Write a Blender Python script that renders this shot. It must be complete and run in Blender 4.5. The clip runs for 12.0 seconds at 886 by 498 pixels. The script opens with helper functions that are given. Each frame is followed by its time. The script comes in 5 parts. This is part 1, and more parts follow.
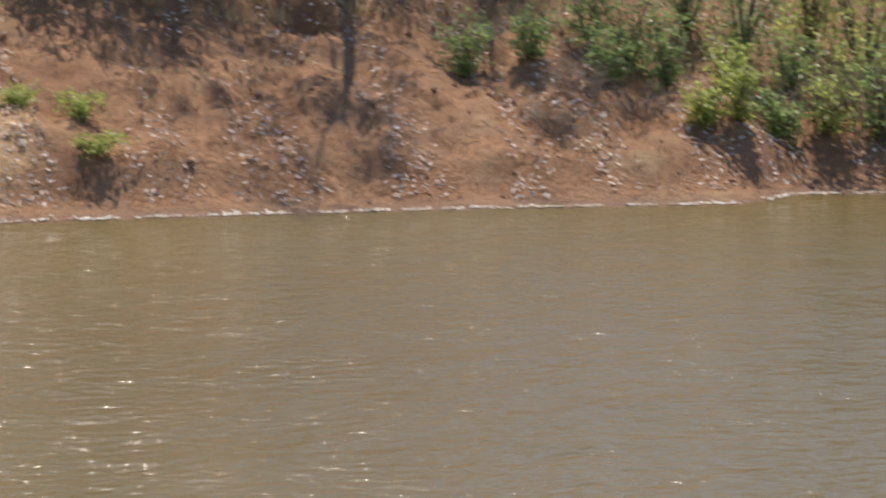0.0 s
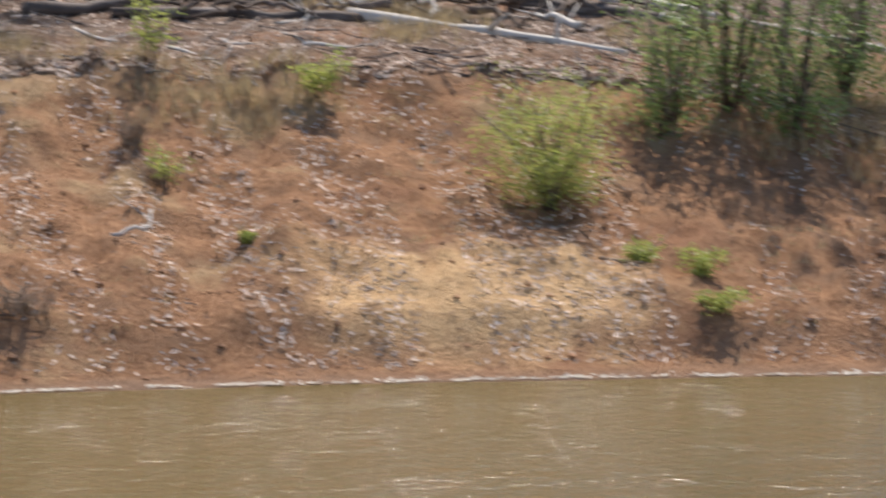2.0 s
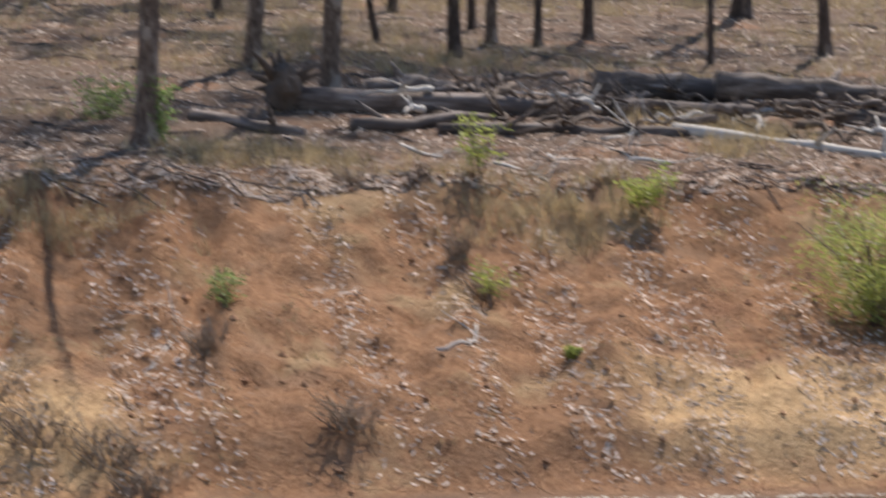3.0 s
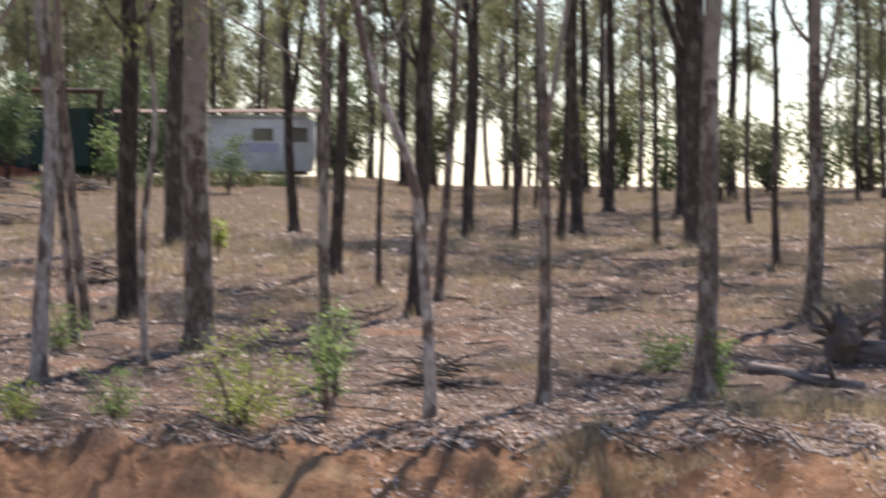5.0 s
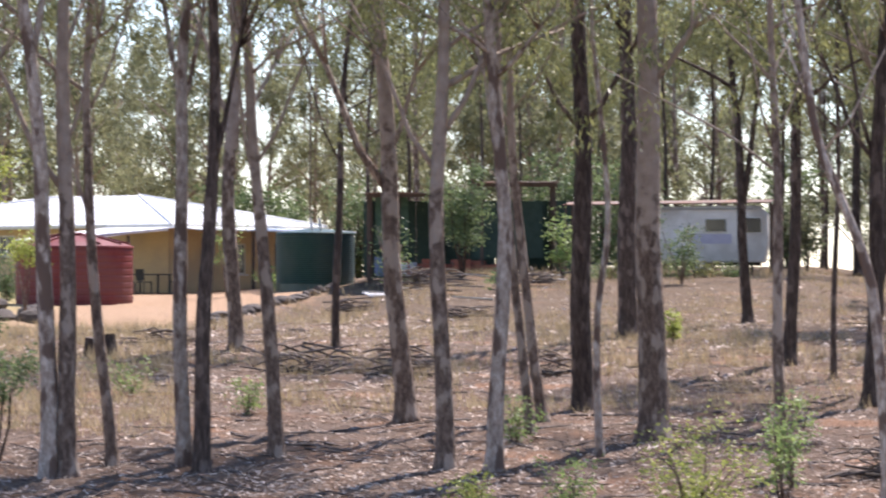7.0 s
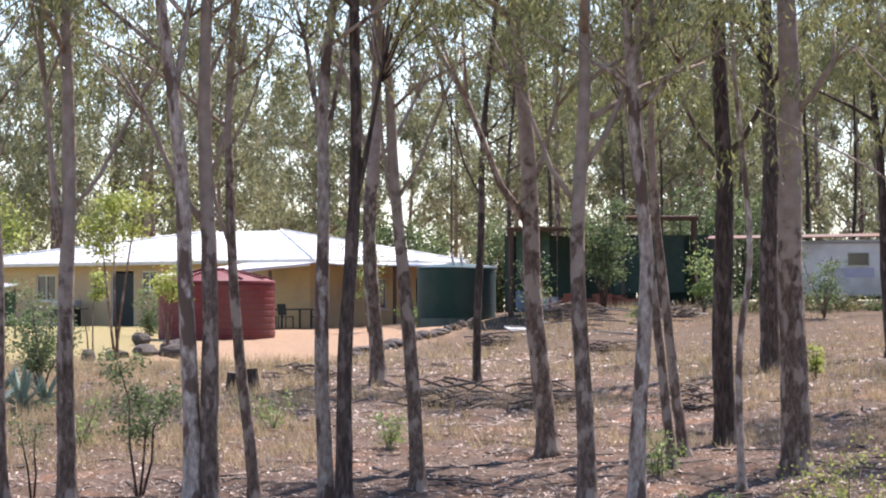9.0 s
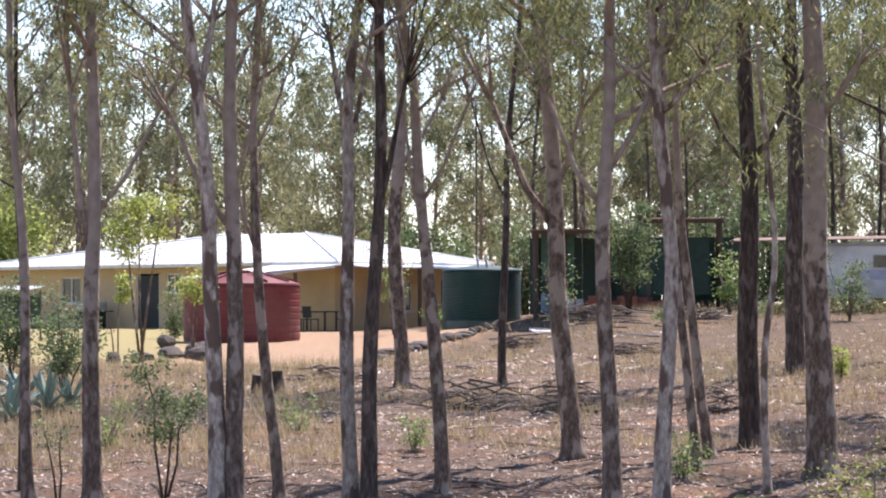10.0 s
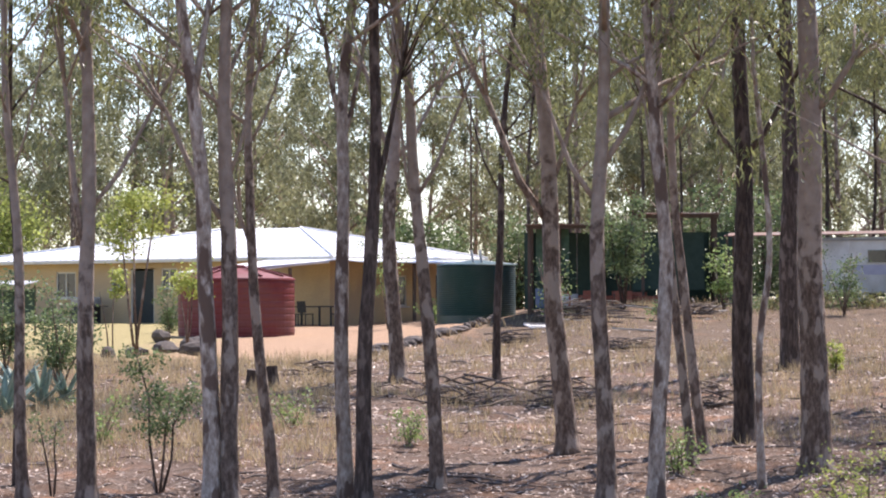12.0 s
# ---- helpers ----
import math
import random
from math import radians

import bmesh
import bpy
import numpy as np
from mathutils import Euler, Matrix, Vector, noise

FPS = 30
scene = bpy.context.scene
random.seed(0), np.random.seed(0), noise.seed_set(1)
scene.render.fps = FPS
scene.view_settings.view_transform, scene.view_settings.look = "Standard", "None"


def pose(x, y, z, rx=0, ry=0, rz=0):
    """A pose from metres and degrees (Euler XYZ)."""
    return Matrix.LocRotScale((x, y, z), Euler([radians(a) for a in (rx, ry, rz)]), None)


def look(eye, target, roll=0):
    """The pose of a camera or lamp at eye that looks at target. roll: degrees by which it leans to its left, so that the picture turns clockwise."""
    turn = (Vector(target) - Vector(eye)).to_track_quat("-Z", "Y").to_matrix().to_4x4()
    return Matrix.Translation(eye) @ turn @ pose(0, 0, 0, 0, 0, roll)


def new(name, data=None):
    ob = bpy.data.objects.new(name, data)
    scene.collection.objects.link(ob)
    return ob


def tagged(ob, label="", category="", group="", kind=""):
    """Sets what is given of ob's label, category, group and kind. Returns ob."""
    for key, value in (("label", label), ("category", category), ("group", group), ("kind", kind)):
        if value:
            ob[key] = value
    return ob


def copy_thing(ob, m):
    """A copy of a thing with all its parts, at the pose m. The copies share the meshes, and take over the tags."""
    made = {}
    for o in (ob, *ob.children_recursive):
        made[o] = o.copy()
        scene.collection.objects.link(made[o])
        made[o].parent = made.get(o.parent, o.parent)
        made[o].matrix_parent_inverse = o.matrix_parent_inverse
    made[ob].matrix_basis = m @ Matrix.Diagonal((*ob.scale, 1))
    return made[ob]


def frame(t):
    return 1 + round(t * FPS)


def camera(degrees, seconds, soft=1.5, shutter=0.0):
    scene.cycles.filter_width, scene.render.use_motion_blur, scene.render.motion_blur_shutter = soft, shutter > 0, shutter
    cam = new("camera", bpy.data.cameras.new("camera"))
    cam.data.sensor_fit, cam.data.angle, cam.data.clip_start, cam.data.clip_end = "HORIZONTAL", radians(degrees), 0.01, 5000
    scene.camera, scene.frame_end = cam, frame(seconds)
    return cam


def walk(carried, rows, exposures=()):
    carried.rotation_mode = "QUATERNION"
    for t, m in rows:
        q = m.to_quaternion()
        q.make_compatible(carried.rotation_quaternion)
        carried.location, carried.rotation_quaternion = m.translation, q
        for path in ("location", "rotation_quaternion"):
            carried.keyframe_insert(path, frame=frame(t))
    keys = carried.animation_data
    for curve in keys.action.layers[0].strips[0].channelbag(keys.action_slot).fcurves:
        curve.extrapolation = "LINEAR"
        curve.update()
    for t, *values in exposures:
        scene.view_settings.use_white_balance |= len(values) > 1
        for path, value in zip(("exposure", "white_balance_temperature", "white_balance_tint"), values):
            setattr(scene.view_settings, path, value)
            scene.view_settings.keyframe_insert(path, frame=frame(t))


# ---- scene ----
cam = camera(14.9, 12.0, soft=2.0, shutter=0.5)
STAND = (0.0, 0.0, 7.3)


def aim(turn, tilt, lean):
    """Where the camera looks from its stand: degrees clockwise from +y, upwards, and its lean."""
    return pose(*STAND, 90 + tilt, 0, -turn) @ pose(0, 0, 0, 0, 0, -lean)


walk(cam, [
    (0.0, aim(36.236, -9.336, -1.901)),
    (0.5, aim(34.003, -8.603, -1.893)),
    (1.0, aim(31.454, -7.916, -1.744)),
    (1.5, aim(28.810, -7.441, -1.517)),
    (2.0, aim(25.584, -6.967, -1.277)),
    (2.5, aim(22.705, -6.274, -0.992)),
    (3.0, aim(20.023, -5.120, -0.794)),
    (3.5, aim(17.622, -3.992, -0.656)),
    (3.7, aim(16.672, -3.560, -0.659)),
    (5.3, aim(9.149, -0.444, -0.260)),
    (5.5, aim(8.230, -0.168, -0.207)),
    (6.0, aim(6.085, 0.235, -0.110)),
    (6.5, aim(4.386, 0.386, 0.029)),
    (7.0, aim(2.880, 0.597, 0.096)),
    (7.5, aim(1.809, 0.844, 0.157)),
    (9.5, aim(0.289, 1.214, 0.188)),
    (10.0, aim(0.072, 1.227, 0.203)),
    (10.5, aim(0.000, 1.185, 0.208)),
    (11.0, aim(0.073, 1.170, 0.208)),
    (11.5, aim(0.130, 1.154, 0.202)),
    (12.0, aim(0.162, 1.140, 0.200)),
], [(0.0, 0.58, 6500, 14), (1.5, 0.62, 6500, 14), (2.5, 0.52, 6500, 14), (3.7, 0.46, 6450, 15), (5.5, 0.88, 6300, 20), (7.0, 1.05, 6200, 21), (12.0, 1.0, 6200, 22)])

# ---- light ----
SUN_TURN, SUN_UP = 35.0, 56.0
world = bpy.data.worlds.new("sky")
scene.world = world
world.use_nodes = True
sky = world.node_tree.nodes.new("ShaderNodeTexSky")
sky.sky_type, sky.sun_disc = "NISHITA", False
sky.sun_elevation, sky.sun_rotation = radians(SUN_UP), radians(SUN_TURN)
sky.dust_density, sky.air_density, sky.ozone_density = 0.1, 1.0, 2.2
back = world.node_tree.nodes["Background"]
world.node_tree.links.new(sky.outputs[0], back.inputs[0])
back.inputs[1].default_value = 0.12
sun = new("sun", bpy.data.lights.new("sun", "SUN"))
sun.data.energy, sun.data.angle, sun.data.color = 5.0, radians(0.55), (1.0, 0.93, 0.83)
sun_way = Vector((math.sin(radians(SUN_TURN)) * math.cos(radians(SUN_UP)), math.cos(radians(SUN_TURN)) * math.cos(radians(SUN_UP)), math.sin(radians(SUN_UP))))
sun.matrix_world = look(sun_way * 300, (0, 0, 0))


# ---- materials ----
def surface(name, colours, scale=6.0, rough=0.9, bump=0.4, depth=0.03, patch=None, patch_scale=0.5, patch_edge=(0.45, 0.6),
            jitter=0.0, by="island", through_light=0.0, metal=0.0, stretch=(1, 1, 1), spec=0.3, patch_long=1.0):
    """A procedural surface: a colour ramp over fine noise, larger patches of another colour, a bump, and a random tone per piece."""
    m = bpy.data.materials.new(name)
    m.use_nodes = True
    nt = m.node_tree
    n, link = nt.nodes, nt.links.new
    bsdf, out = n["Principled BSDF"], n["Material Output"]
    where = n.new("ShaderNodeTexCoord")
    size = n.new("ShaderNodeMapping")
    size.inputs["Scale"].default_value = stretch
    link(where.outputs["Object"], size.inputs[0])
    fine = n.new("ShaderNodeTexNoise")
    fine.inputs["Scale"].default_value, fine.inputs["Detail"].default_value, fine.inputs["Roughness"].default_value = scale, 6, 0.65
    link(size.outputs[0], fine.inputs["Vector"])
    ramp = n.new("ShaderNodeValToRGB")
    ramp.color_ramp.elements[0].position, ramp.color_ramp.elements[1].position = 0.32, 0.68
    ramp.color_ramp.elements[0].color, ramp.color_ramp.elements[1].color = (*colours[0], 1), (*colours[-1], 1)
    if len(colours) == 3:
        ramp.color_ramp.elements.new(0.5).color = (*colours[1], 1)
    link(fine.outputs["Fac"], ramp.inputs[0])
    colour = ramp.outputs[0]
    if patch:
        large = n.new("ShaderNodeTexNoise")
        large.inputs["Scale"].default_value, large.inputs["Detail"].default_value = patch_scale, 6
        drawn = n.new("ShaderNodeMapping")
        drawn.inputs["Scale"].default_value = stretch if patch_long == 1.0 else (1, 1, 1 / patch_long)
        link(where.outputs["Object"], drawn.inputs[0])
        link(drawn.outputs[0], large.inputs["Vector"])
        edge = n.new("ShaderNodeMapRange")
        edge.inputs[1].default_value, edge.inputs[2].default_value = patch_edge
        link(large.outputs["Fac"], edge.inputs[0])
        mix = n.new("ShaderNodeMixRGB")
        mix.inputs[2].default_value = (*patch, 1)
        link(edge.outputs[0], mix.inputs[0])
        link(colour, mix.inputs[1])
        colour = mix.outputs[0]
    if jitter:
        tone = n.new("ShaderNodeMapRange")
        tone.inputs[3].default_value, tone.inputs[4].default_value = 1 - jitter, 1 + jitter
        if by == "island":
            link(n.new("ShaderNodeNewGeometry").outputs["Random Per Island"], tone.inputs[0])
        else:
            link(n.new("ShaderNodeObjectInfo").outputs["Random"], tone.inputs[0])
        hsv = n.new("ShaderNodeHueSaturation")
        link(tone.outputs[0], hsv.inputs["Value"])
        link(colour, hsv.inputs["Color"])
        colour = hsv.outputs[0]
    link(colour, bsdf.inputs["Base Color"])
    bsdf.inputs["Roughness"].default_value, bsdf.inputs["Metallic"].default_value = rough, metal
    bsdf.inputs["Specular IOR Level"].default_value = spec
    if bump:
        relief = n.new("ShaderNodeBump")
        relief.inputs["Strength"].default_value, relief.inputs["Distance"].default_value = bump, depth
        link(fine.outputs["Fac"], relief.inputs["Height"])
        link(relief.outputs[0], bsdf.inputs["Normal"])
    if through_light:
        glow = n.new("ShaderNodeBsdfTranslucent")
        link(colour, glow.inputs[0])
        both = n.new("ShaderNodeMixShader")
        both.inputs[0].default_value = through_light
        link(bsdf.outputs[0], both.inputs[1])
        link(glow.outputs[0], both.inputs[2])
        link(both.outputs[0], out.inputs[0])
    return m


BARK_PALE = surface("pale_smooth_bark", ((0.20, 0.145, 0.11), (0.38, 0.305, 0.245), (0.60, 0.52, 0.44)), 11.0, 0.8, 1.0, 0.05, patch=(0.14, 0.092, 0.068), patch_scale=3.6, patch_edge=(0.51, 0.57), stretch=(1, 1, 0.45), jitter=0.14, by="object", patch_long=2.2)
BARK_DARK = surface("dark_furrowed_bark", ((0.035, 0.024, 0.019), (0.085, 0.06, 0.047), (0.17, 0.125, 0.10)), 17.0, 0.95, 1.0, 0.08, patch=(0.20, 0.15, 0.12), patch_scale=4.0, patch_edge=(0.55, 0.62), stretch=(1, 1, 0.2), jitter=0.2, by="object", patch_long=2.0)


def half_bark():
    """Rough dark bark on the lower stem, smooth pale bark flaking above, changing at a height of its own on each tree."""
    m = surface("half_barked_gum", ((0.06, 0.04, 0.03), (0.155, 0.108, 0.08), (0.28, 0.21, 0.165)), 14.0, 0.9, 1.0, 0.07, patch=(0.36, 0.285, 0.225), patch_scale=4.2, patch_edge=(0.53, 0.59), stretch=(1, 1, 0.42), jitter=0.16, by="object", patch_long=2.2)
    n, link = m.node_tree.nodes, m.node_tree.links.new
    bsdf = n["Principled BSDF"]
    low = bsdf.inputs["Base Color"].links[0].from_socket
    where = n.new("ShaderNodeTexCoord")
    xyz = n.new("ShaderNodeSeparateXYZ")
    link(where.outputs["Object"], xyz.inputs[0])
    rag = n.new("ShaderNodeTexNoise")
    rag.inputs["Scale"].default_value, rag.inputs["Detail"].default_value = 4.5, 8
    link(where.outputs["Object"], rag.inputs["Vector"])
    info = n.new("ShaderNodeObjectInfo")
    steps = []
    for a, k, b in ((rag.outputs["Fac"], 5.0, xyz.outputs[2]), (info.outputs["Random"], -4.5, None)):
        t = n.new("ShaderNodeMath")
        t.operation = "MULTIPLY_ADD"
        link(a, t.inputs[0])
        t.inputs[1].default_value = k
        link(b if b else steps[-1], t.inputs[2])
        steps.append(t.outputs[0])
    edge = n.new("ShaderNodeMapRange")
    edge.inputs[1].default_value, edge.inputs[2].default_value = 4.4, 5.0
    link(steps[-1], edge.inputs[0])
    tone = n.new("ShaderNodeMixRGB")
    tone.inputs[1].default_value, tone.inputs[2].default_value = (0.17, 0.118, 0.088, 1), (0.52, 0.42, 0.335, 1)
    link(rag.outputs["Fac"], tone.inputs[0])
    mix = n.new("ShaderNodeMixRGB")
    link(edge.outputs[0], mix.inputs[0])
    link(low, mix.inputs[1])
    link(tone.outputs[0], mix.inputs[2])
    link(mix.outputs[0], bsdf.inputs["Base Color"])
    return m


BARK_MIXED = half_bark()
BARKS = {"p": BARK_PALE, "m": BARK_MIXED, "d": BARK_DARK}
LEAF = surface("gum_leaf", ((0.12, 0.135, 0.05), (0.25, 0.25, 0.10)), 0.7, 0.42, 0, jitter=0.5, through_light=0.48, spec=0.5)
# Gum leaf made paler and greyer: the haze of distance is in its colour.
LEAF_HAZED = surface("hazed_gum_leaf", ((0.15, 0.165, 0.085), (0.29, 0.29, 0.155)), 0.3, 0.45, 0, jitter=0.4, through_light=0.5, spec=0.4)
LEAF_BRIGHT = surface("fresh_yellow_green_leaf", ((0.28, 0.33, 0.08), (0.42, 0.45, 0.13)), 1.5, 0.5, 0, jitter=0.3, through_light=0.5)
LEAF_GREEN = surface("green_shrub_leaf", ((0.17, 0.25, 0.08), (0.30, 0.37, 0.13)), 1.5, 0.5, 0, jitter=0.35, through_light=0.5)
LEAF_DARK = surface("dark_green_leaf", ((0.10, 0.15, 0.065), (0.18, 0.225, 0.095)), 1.5, 0.5, 0, jitter=0.35, through_light=0.5)


def blend(nt, fac, a, b):
    mix = nt.nodes.new("ShaderNodeMixRGB")
    for value, slot in ((fac, 0), (a, 1), (b, 2)):
        if isinstance(value, tuple):
            mix.inputs[slot].default_value = (*value, 1)
        elif isinstance(value, float):
            mix.inputs[slot].default_value = value
        else:
            nt.links.new(value, mix.inputs[slot])
    return mix.outputs[0]


def ground_material():
    """Clay on the bank below, leaf-strewn earth in the wood above, dry lawn round the house: told apart by height and place."""
    m = bpy.data.materials.new("bare_ground")
    m.use_nodes = True
    nt = m.node_tree
    n, link = nt.nodes, nt.links.new
    bsdf = n["Principled BSDF"]
    geo = n.new("ShaderNodeNewGeometry")
    xyz = n.new("ShaderNodeSeparateXYZ")
    link(geo.outputs["Position"], xyz.inputs[0])

    def noise_of(scale, detail=5.0, rough=0.6):
        t = n.new("ShaderNodeTexNoise")
        t.inputs["Scale"].default_value, t.inputs["Detail"].default_value, t.inputs["Roughness"].default_value = scale, detail, rough
        link(geo.outputs["Position"], t.inputs["Vector"])
        return t.outputs["Fac"]

    def band(value, lo, hi):
        r = n.new("ShaderNodeMapRange")
        r.inputs[1].default_value, r.inputs[2].default_value = lo, hi
        link(value, r.inputs[0])
        return r.outputs[0]

    def add(a, b, k=1.0):
        t = n.new("ShaderNodeMath")
        t.operation = "MULTIPLY_ADD"
        link(b, t.inputs[0])
        t.inputs[1].default_value = k
        link(a, t.inputs[2])
        return t.outputs[0]

    fine, mid, big, huge = noise_of(9.0, 7, 0.7), noise_of(1.6), noise_of(0.45), noise_of(0.13, 3)
    clay = blend(nt, band(fine, 0.35, 0.65), (0.235, 0.117, 0.06), (0.45, 0.25, 0.13))
    clay = blend(nt, band(mid, 0.5, 0.62), clay, (0.32, 0.185, 0.105))
    clay = blend(nt, band(big, 0.56, 0.66), clay, (0.41, 0.275, 0.15))
    clay = blend(nt, band(big, 0.44, 0.34), clay, (0.29, 0.15, 0.08))
    grit, speck = noise_of(26.0, 8, 0.75), noise_of(5.0, 8, 0.8)
    for az, r, reach in ((24.6, 46.8, 1.5), (26.2, 46.9, 1.6), (27.8, 47.4, 1.4), (13.5, 44.6, 1.4)):
        d = n.new("ShaderNodeVectorMath")
        d.operation = "DISTANCE"
        link(geo.outputs["Position"], d.inputs[0])
        d.inputs[1].default_value = (r * math.sin(radians(az)), r * math.cos(radians(az)), 0.9)
        clay = blend(nt, band(add(d.outputs["Value"], mid, 2.6), reach + 1.6, reach + 0.4), clay, blend(nt, band(fine, 0.35, 0.65), (0.54, 0.335, 0.16), (0.72, 0.49, 0.265)))
    earth = blend(nt, band(fine, 0.35, 0.65), (0.10, 0.07, 0.051), (0.27, 0.195, 0.145))
    earth = blend(nt, band(mid, 0.48, 0.62), earth, (0.17, 0.105, 0.068))
    earth = blend(nt, band(big, 0.57, 0.65), earth, (0.29, 0.17, 0.105))
    straw = blend(nt, band(fine, 0.35, 0.65), (0.10, 0.073, 0.042), (0.205, 0.152, 0.088))
    earth = blend(nt, band(add(xyz.outputs[1], huge, 60.0), 112.0, 126.0), earth, blend(nt, 0.45, earth, straw))
    side = n.new("ShaderNodeVectorMath")
    side.operation = "DOT_PRODUCT"
    link(geo.outputs["Position"], side.inputs[0])
    side.inputs[1].default_value = (-0.989, 0.149, 0)
    left = band(add(side.outputs["Value"], mid, 3.0), 17.4, 18.6)
    front = band(add(xyz.outputs[1], big, 14.0), 98.0, 102.0)
    yard = n.new("ShaderNodeMath")
    yard.operation = "MULTIPLY"
    link(left, yard.inputs[0])
    link(front, yard.inputs[1])
    sand = blend(nt, band(fine, 0.3, 0.7), (0.50, 0.33, 0.205), (0.40, 0.265, 0.165))
    sand = blend(nt, band(mid, 0.55, 0.66), sand, (0.36, 0.25, 0.15))
    lawn = blend(nt, band(fine, 0.3, 0.7), (0.44, 0.36, 0.17), (0.34, 0.29, 0.13))
    sand = blend(nt, band(add(xyz.outputs[0], big, 6.0), -3.5, -6.5), sand, lawn)
    earth = blend(nt, yard.outputs[0], earth, sand)
    clay = blend(nt, band(grit, 0.56, 0.66), clay, (0.15, 0.078, 0.045))
    clay = blend(nt, band(speck, 0.6, 0.68), clay, (0.17, 0.092, 0.054))
    clay = blend(nt, band(grit, 0.41, 0.33), clay, (0.52, 0.36, 0.235))
    earth = blend(nt, band(grit, 0.57, 0.66), earth, (0.06, 0.04, 0.028))
    floor_edge = band(add(xyz.outputs[2], mid, 1.2), 4.0, 4.5)
    whole = blend(nt, floor_edge, clay, earth)
    wet = band(add(xyz.outputs[2], mid, 0.18), 0.20, 0.10)
    whole = blend(nt, wet, whole, (0.24, 0.15, 0.095))
    link(whole, bsdf.inputs["Base Color"])
    bsdf.inputs["Roughness"].default_value = 0.95
    bsdf.inputs["Specular IOR Level"].default_value = 0.15
    relief = n.new("ShaderNodeBump")
    relief.inputs["Strength"].default_value, relief.inputs["Distance"].default_value = 0.85, 0.11
    link(add(add(add(fine, mid, 0.8), speck, 0.9), grit, 0.35), relief.inputs["Height"])
    link(relief.outputs[0], bsdf.inputs["Normal"])
    return m


GROUND = ground_material()


def water_material():
    m = bpy.data.materials.new("muddy_water")
    m.use_nodes = True
    n, link = m.node_tree.nodes, m.node_tree.links.new
    bsdf = n["Principled BSDF"]
    where = n.new("ShaderNodeTexCoord")
    turn = n.new("ShaderNodeMapping")
    turn.inputs["Rotation"].default_value, turn.inputs["Scale"].default_value = (0, 0, radians(30)), (1.0, 1.7, 1.0)
    link(where.outputs["Object"], turn.inputs[0])
    heights = []
    for scale, detail in ((3.4, 4), (0.6, 2)):
        t = n.new("ShaderNodeTexNoise")
        t.inputs["Scale"].default_value, t.inputs["Detail"].default_value = scale, detail
        link(turn.outputs[0], t.inputs["Vector"])
        heights.append(t.outputs["Fac"])
    total = n.new("ShaderNodeMath")
    total.operation = "MULTIPLY_ADD"
    link(heights[1], total.inputs[0])
    total.inputs[1].default_value = 1.5
    link(heights[0], total.inputs[2])
    relief = n.new("ShaderNodeBump")
    relief.inputs["Strength"].default_value, relief.inputs["Distance"].default_value = 1.0, 0.075
    link(total.outputs[0], relief.inputs["Height"])
    link(relief.outputs[0], bsdf.inputs["Normal"])
    cloud = n.new("ShaderNodeTexNoise")
    cloud.inputs["Scale"].default_value = 0.12
    link(where.outputs["Object"], cloud.inputs["Vector"])
    link(blend(m.node_tree, cloud.outputs["Fac"], (0.105, 0.074, 0.025), (0.13, 0.096, 0.034)), bsdf.inputs["Base Color"])
    bsdf.inputs["Roughness"].default_value, bsdf.inputs["IOR"].default_value = 0.08, 1.33
    bsdf.inputs["Specular IOR Level"].default_value = 0.32
    return m


WATER = water_material()


# ---- building helpers ----
def mesh_of(name, bm, material):
    me = bpy.data.meshes.new(name)
    bm.to_mesh(me)
    bm.free()
    for m in material if isinstance(material, (list, tuple)) else (material,):
        me.materials.append(m)
    return me


def part(name, bm, material, parent=None, label=""):
    """Links a bmesh as one mesh object, under a thing or a part."""
    ob = new(name, mesh_of(name, bm, material))
    ob.parent = parent
    return tagged(ob, label)


def raw(name, verts, faces, material, parent=None, even=False):
    me = bpy.data.meshes.new(name)
    me.from_pydata(verts, [], faces)
    if even:
        me.polygons.foreach_set("use_smooth", [True] * len(me.polygons))
    me.materials.append(material)
    ob = new(name, me)
    ob.parent = parent
    return ob


def thing(name, x, y, z, turn=0.0, label="", category="", group=""):
    ob = new(name)
    ob.empty_display_size = 0.2
    ob.matrix_world = pose(x, y, z, 0, 0, turn)
    return tagged(ob, label, category, group)


def plan(az, r):
    return r * math.sin(radians(az)), r * math.cos(radians(az))


def box(bm, w, d, h, m, bevel=0.0):
    """A box of width, depth and height round the pose m."""
    made = bmesh.ops.create_cube(bm, size=1, matrix=m @ Matrix.Diagonal((w, d, h, 1)))
    if bevel:
        edges = {e for v in made["verts"] for e in v.link_edges}
        bmesh.ops.bevel(bm, geom=list(edges), offset=bevel, segments=2, profile=0.6, affect="EDGES")
    return bm


def boxed(w, d, h, m, bevel=0.0):
    return box(bmesh.new(), w, d, h, m, bevel)


def tube(points, radii, sides=8, rough=0.0, rng=None):
    """Verts and faces of a tapered limb along points."""
    verts, faces = [], []
    side = Vector((1, 0, 0))
    for i, p in enumerate(points):
        way = (points[min(i + 1, len(points) - 1)] - points[max(i - 1, 0)]).normalized()
        side = (side - way * side.dot(way)).normalized()
        up = way.cross(side)
        for k in range(sides):
            a = 2 * math.pi * k / sides
            q = radii[i] * (1 + (rng.uniform(-rough, rough) if rough else 0))
            verts.append(p + side * (math.cos(a) * q) + up * (math.sin(a) * q))
        if i:
            for k in range(sides):
                a, b = (i - 1) * sides + k, (i - 1) * sides + (k + 1) % sides
                faces.append((a, b, b + sides, a + sides))
    faces.append(tuple(range(sides))[::-1])
    faces.append(tuple(range(len(verts) - sides, len(verts))))
    return verts, faces


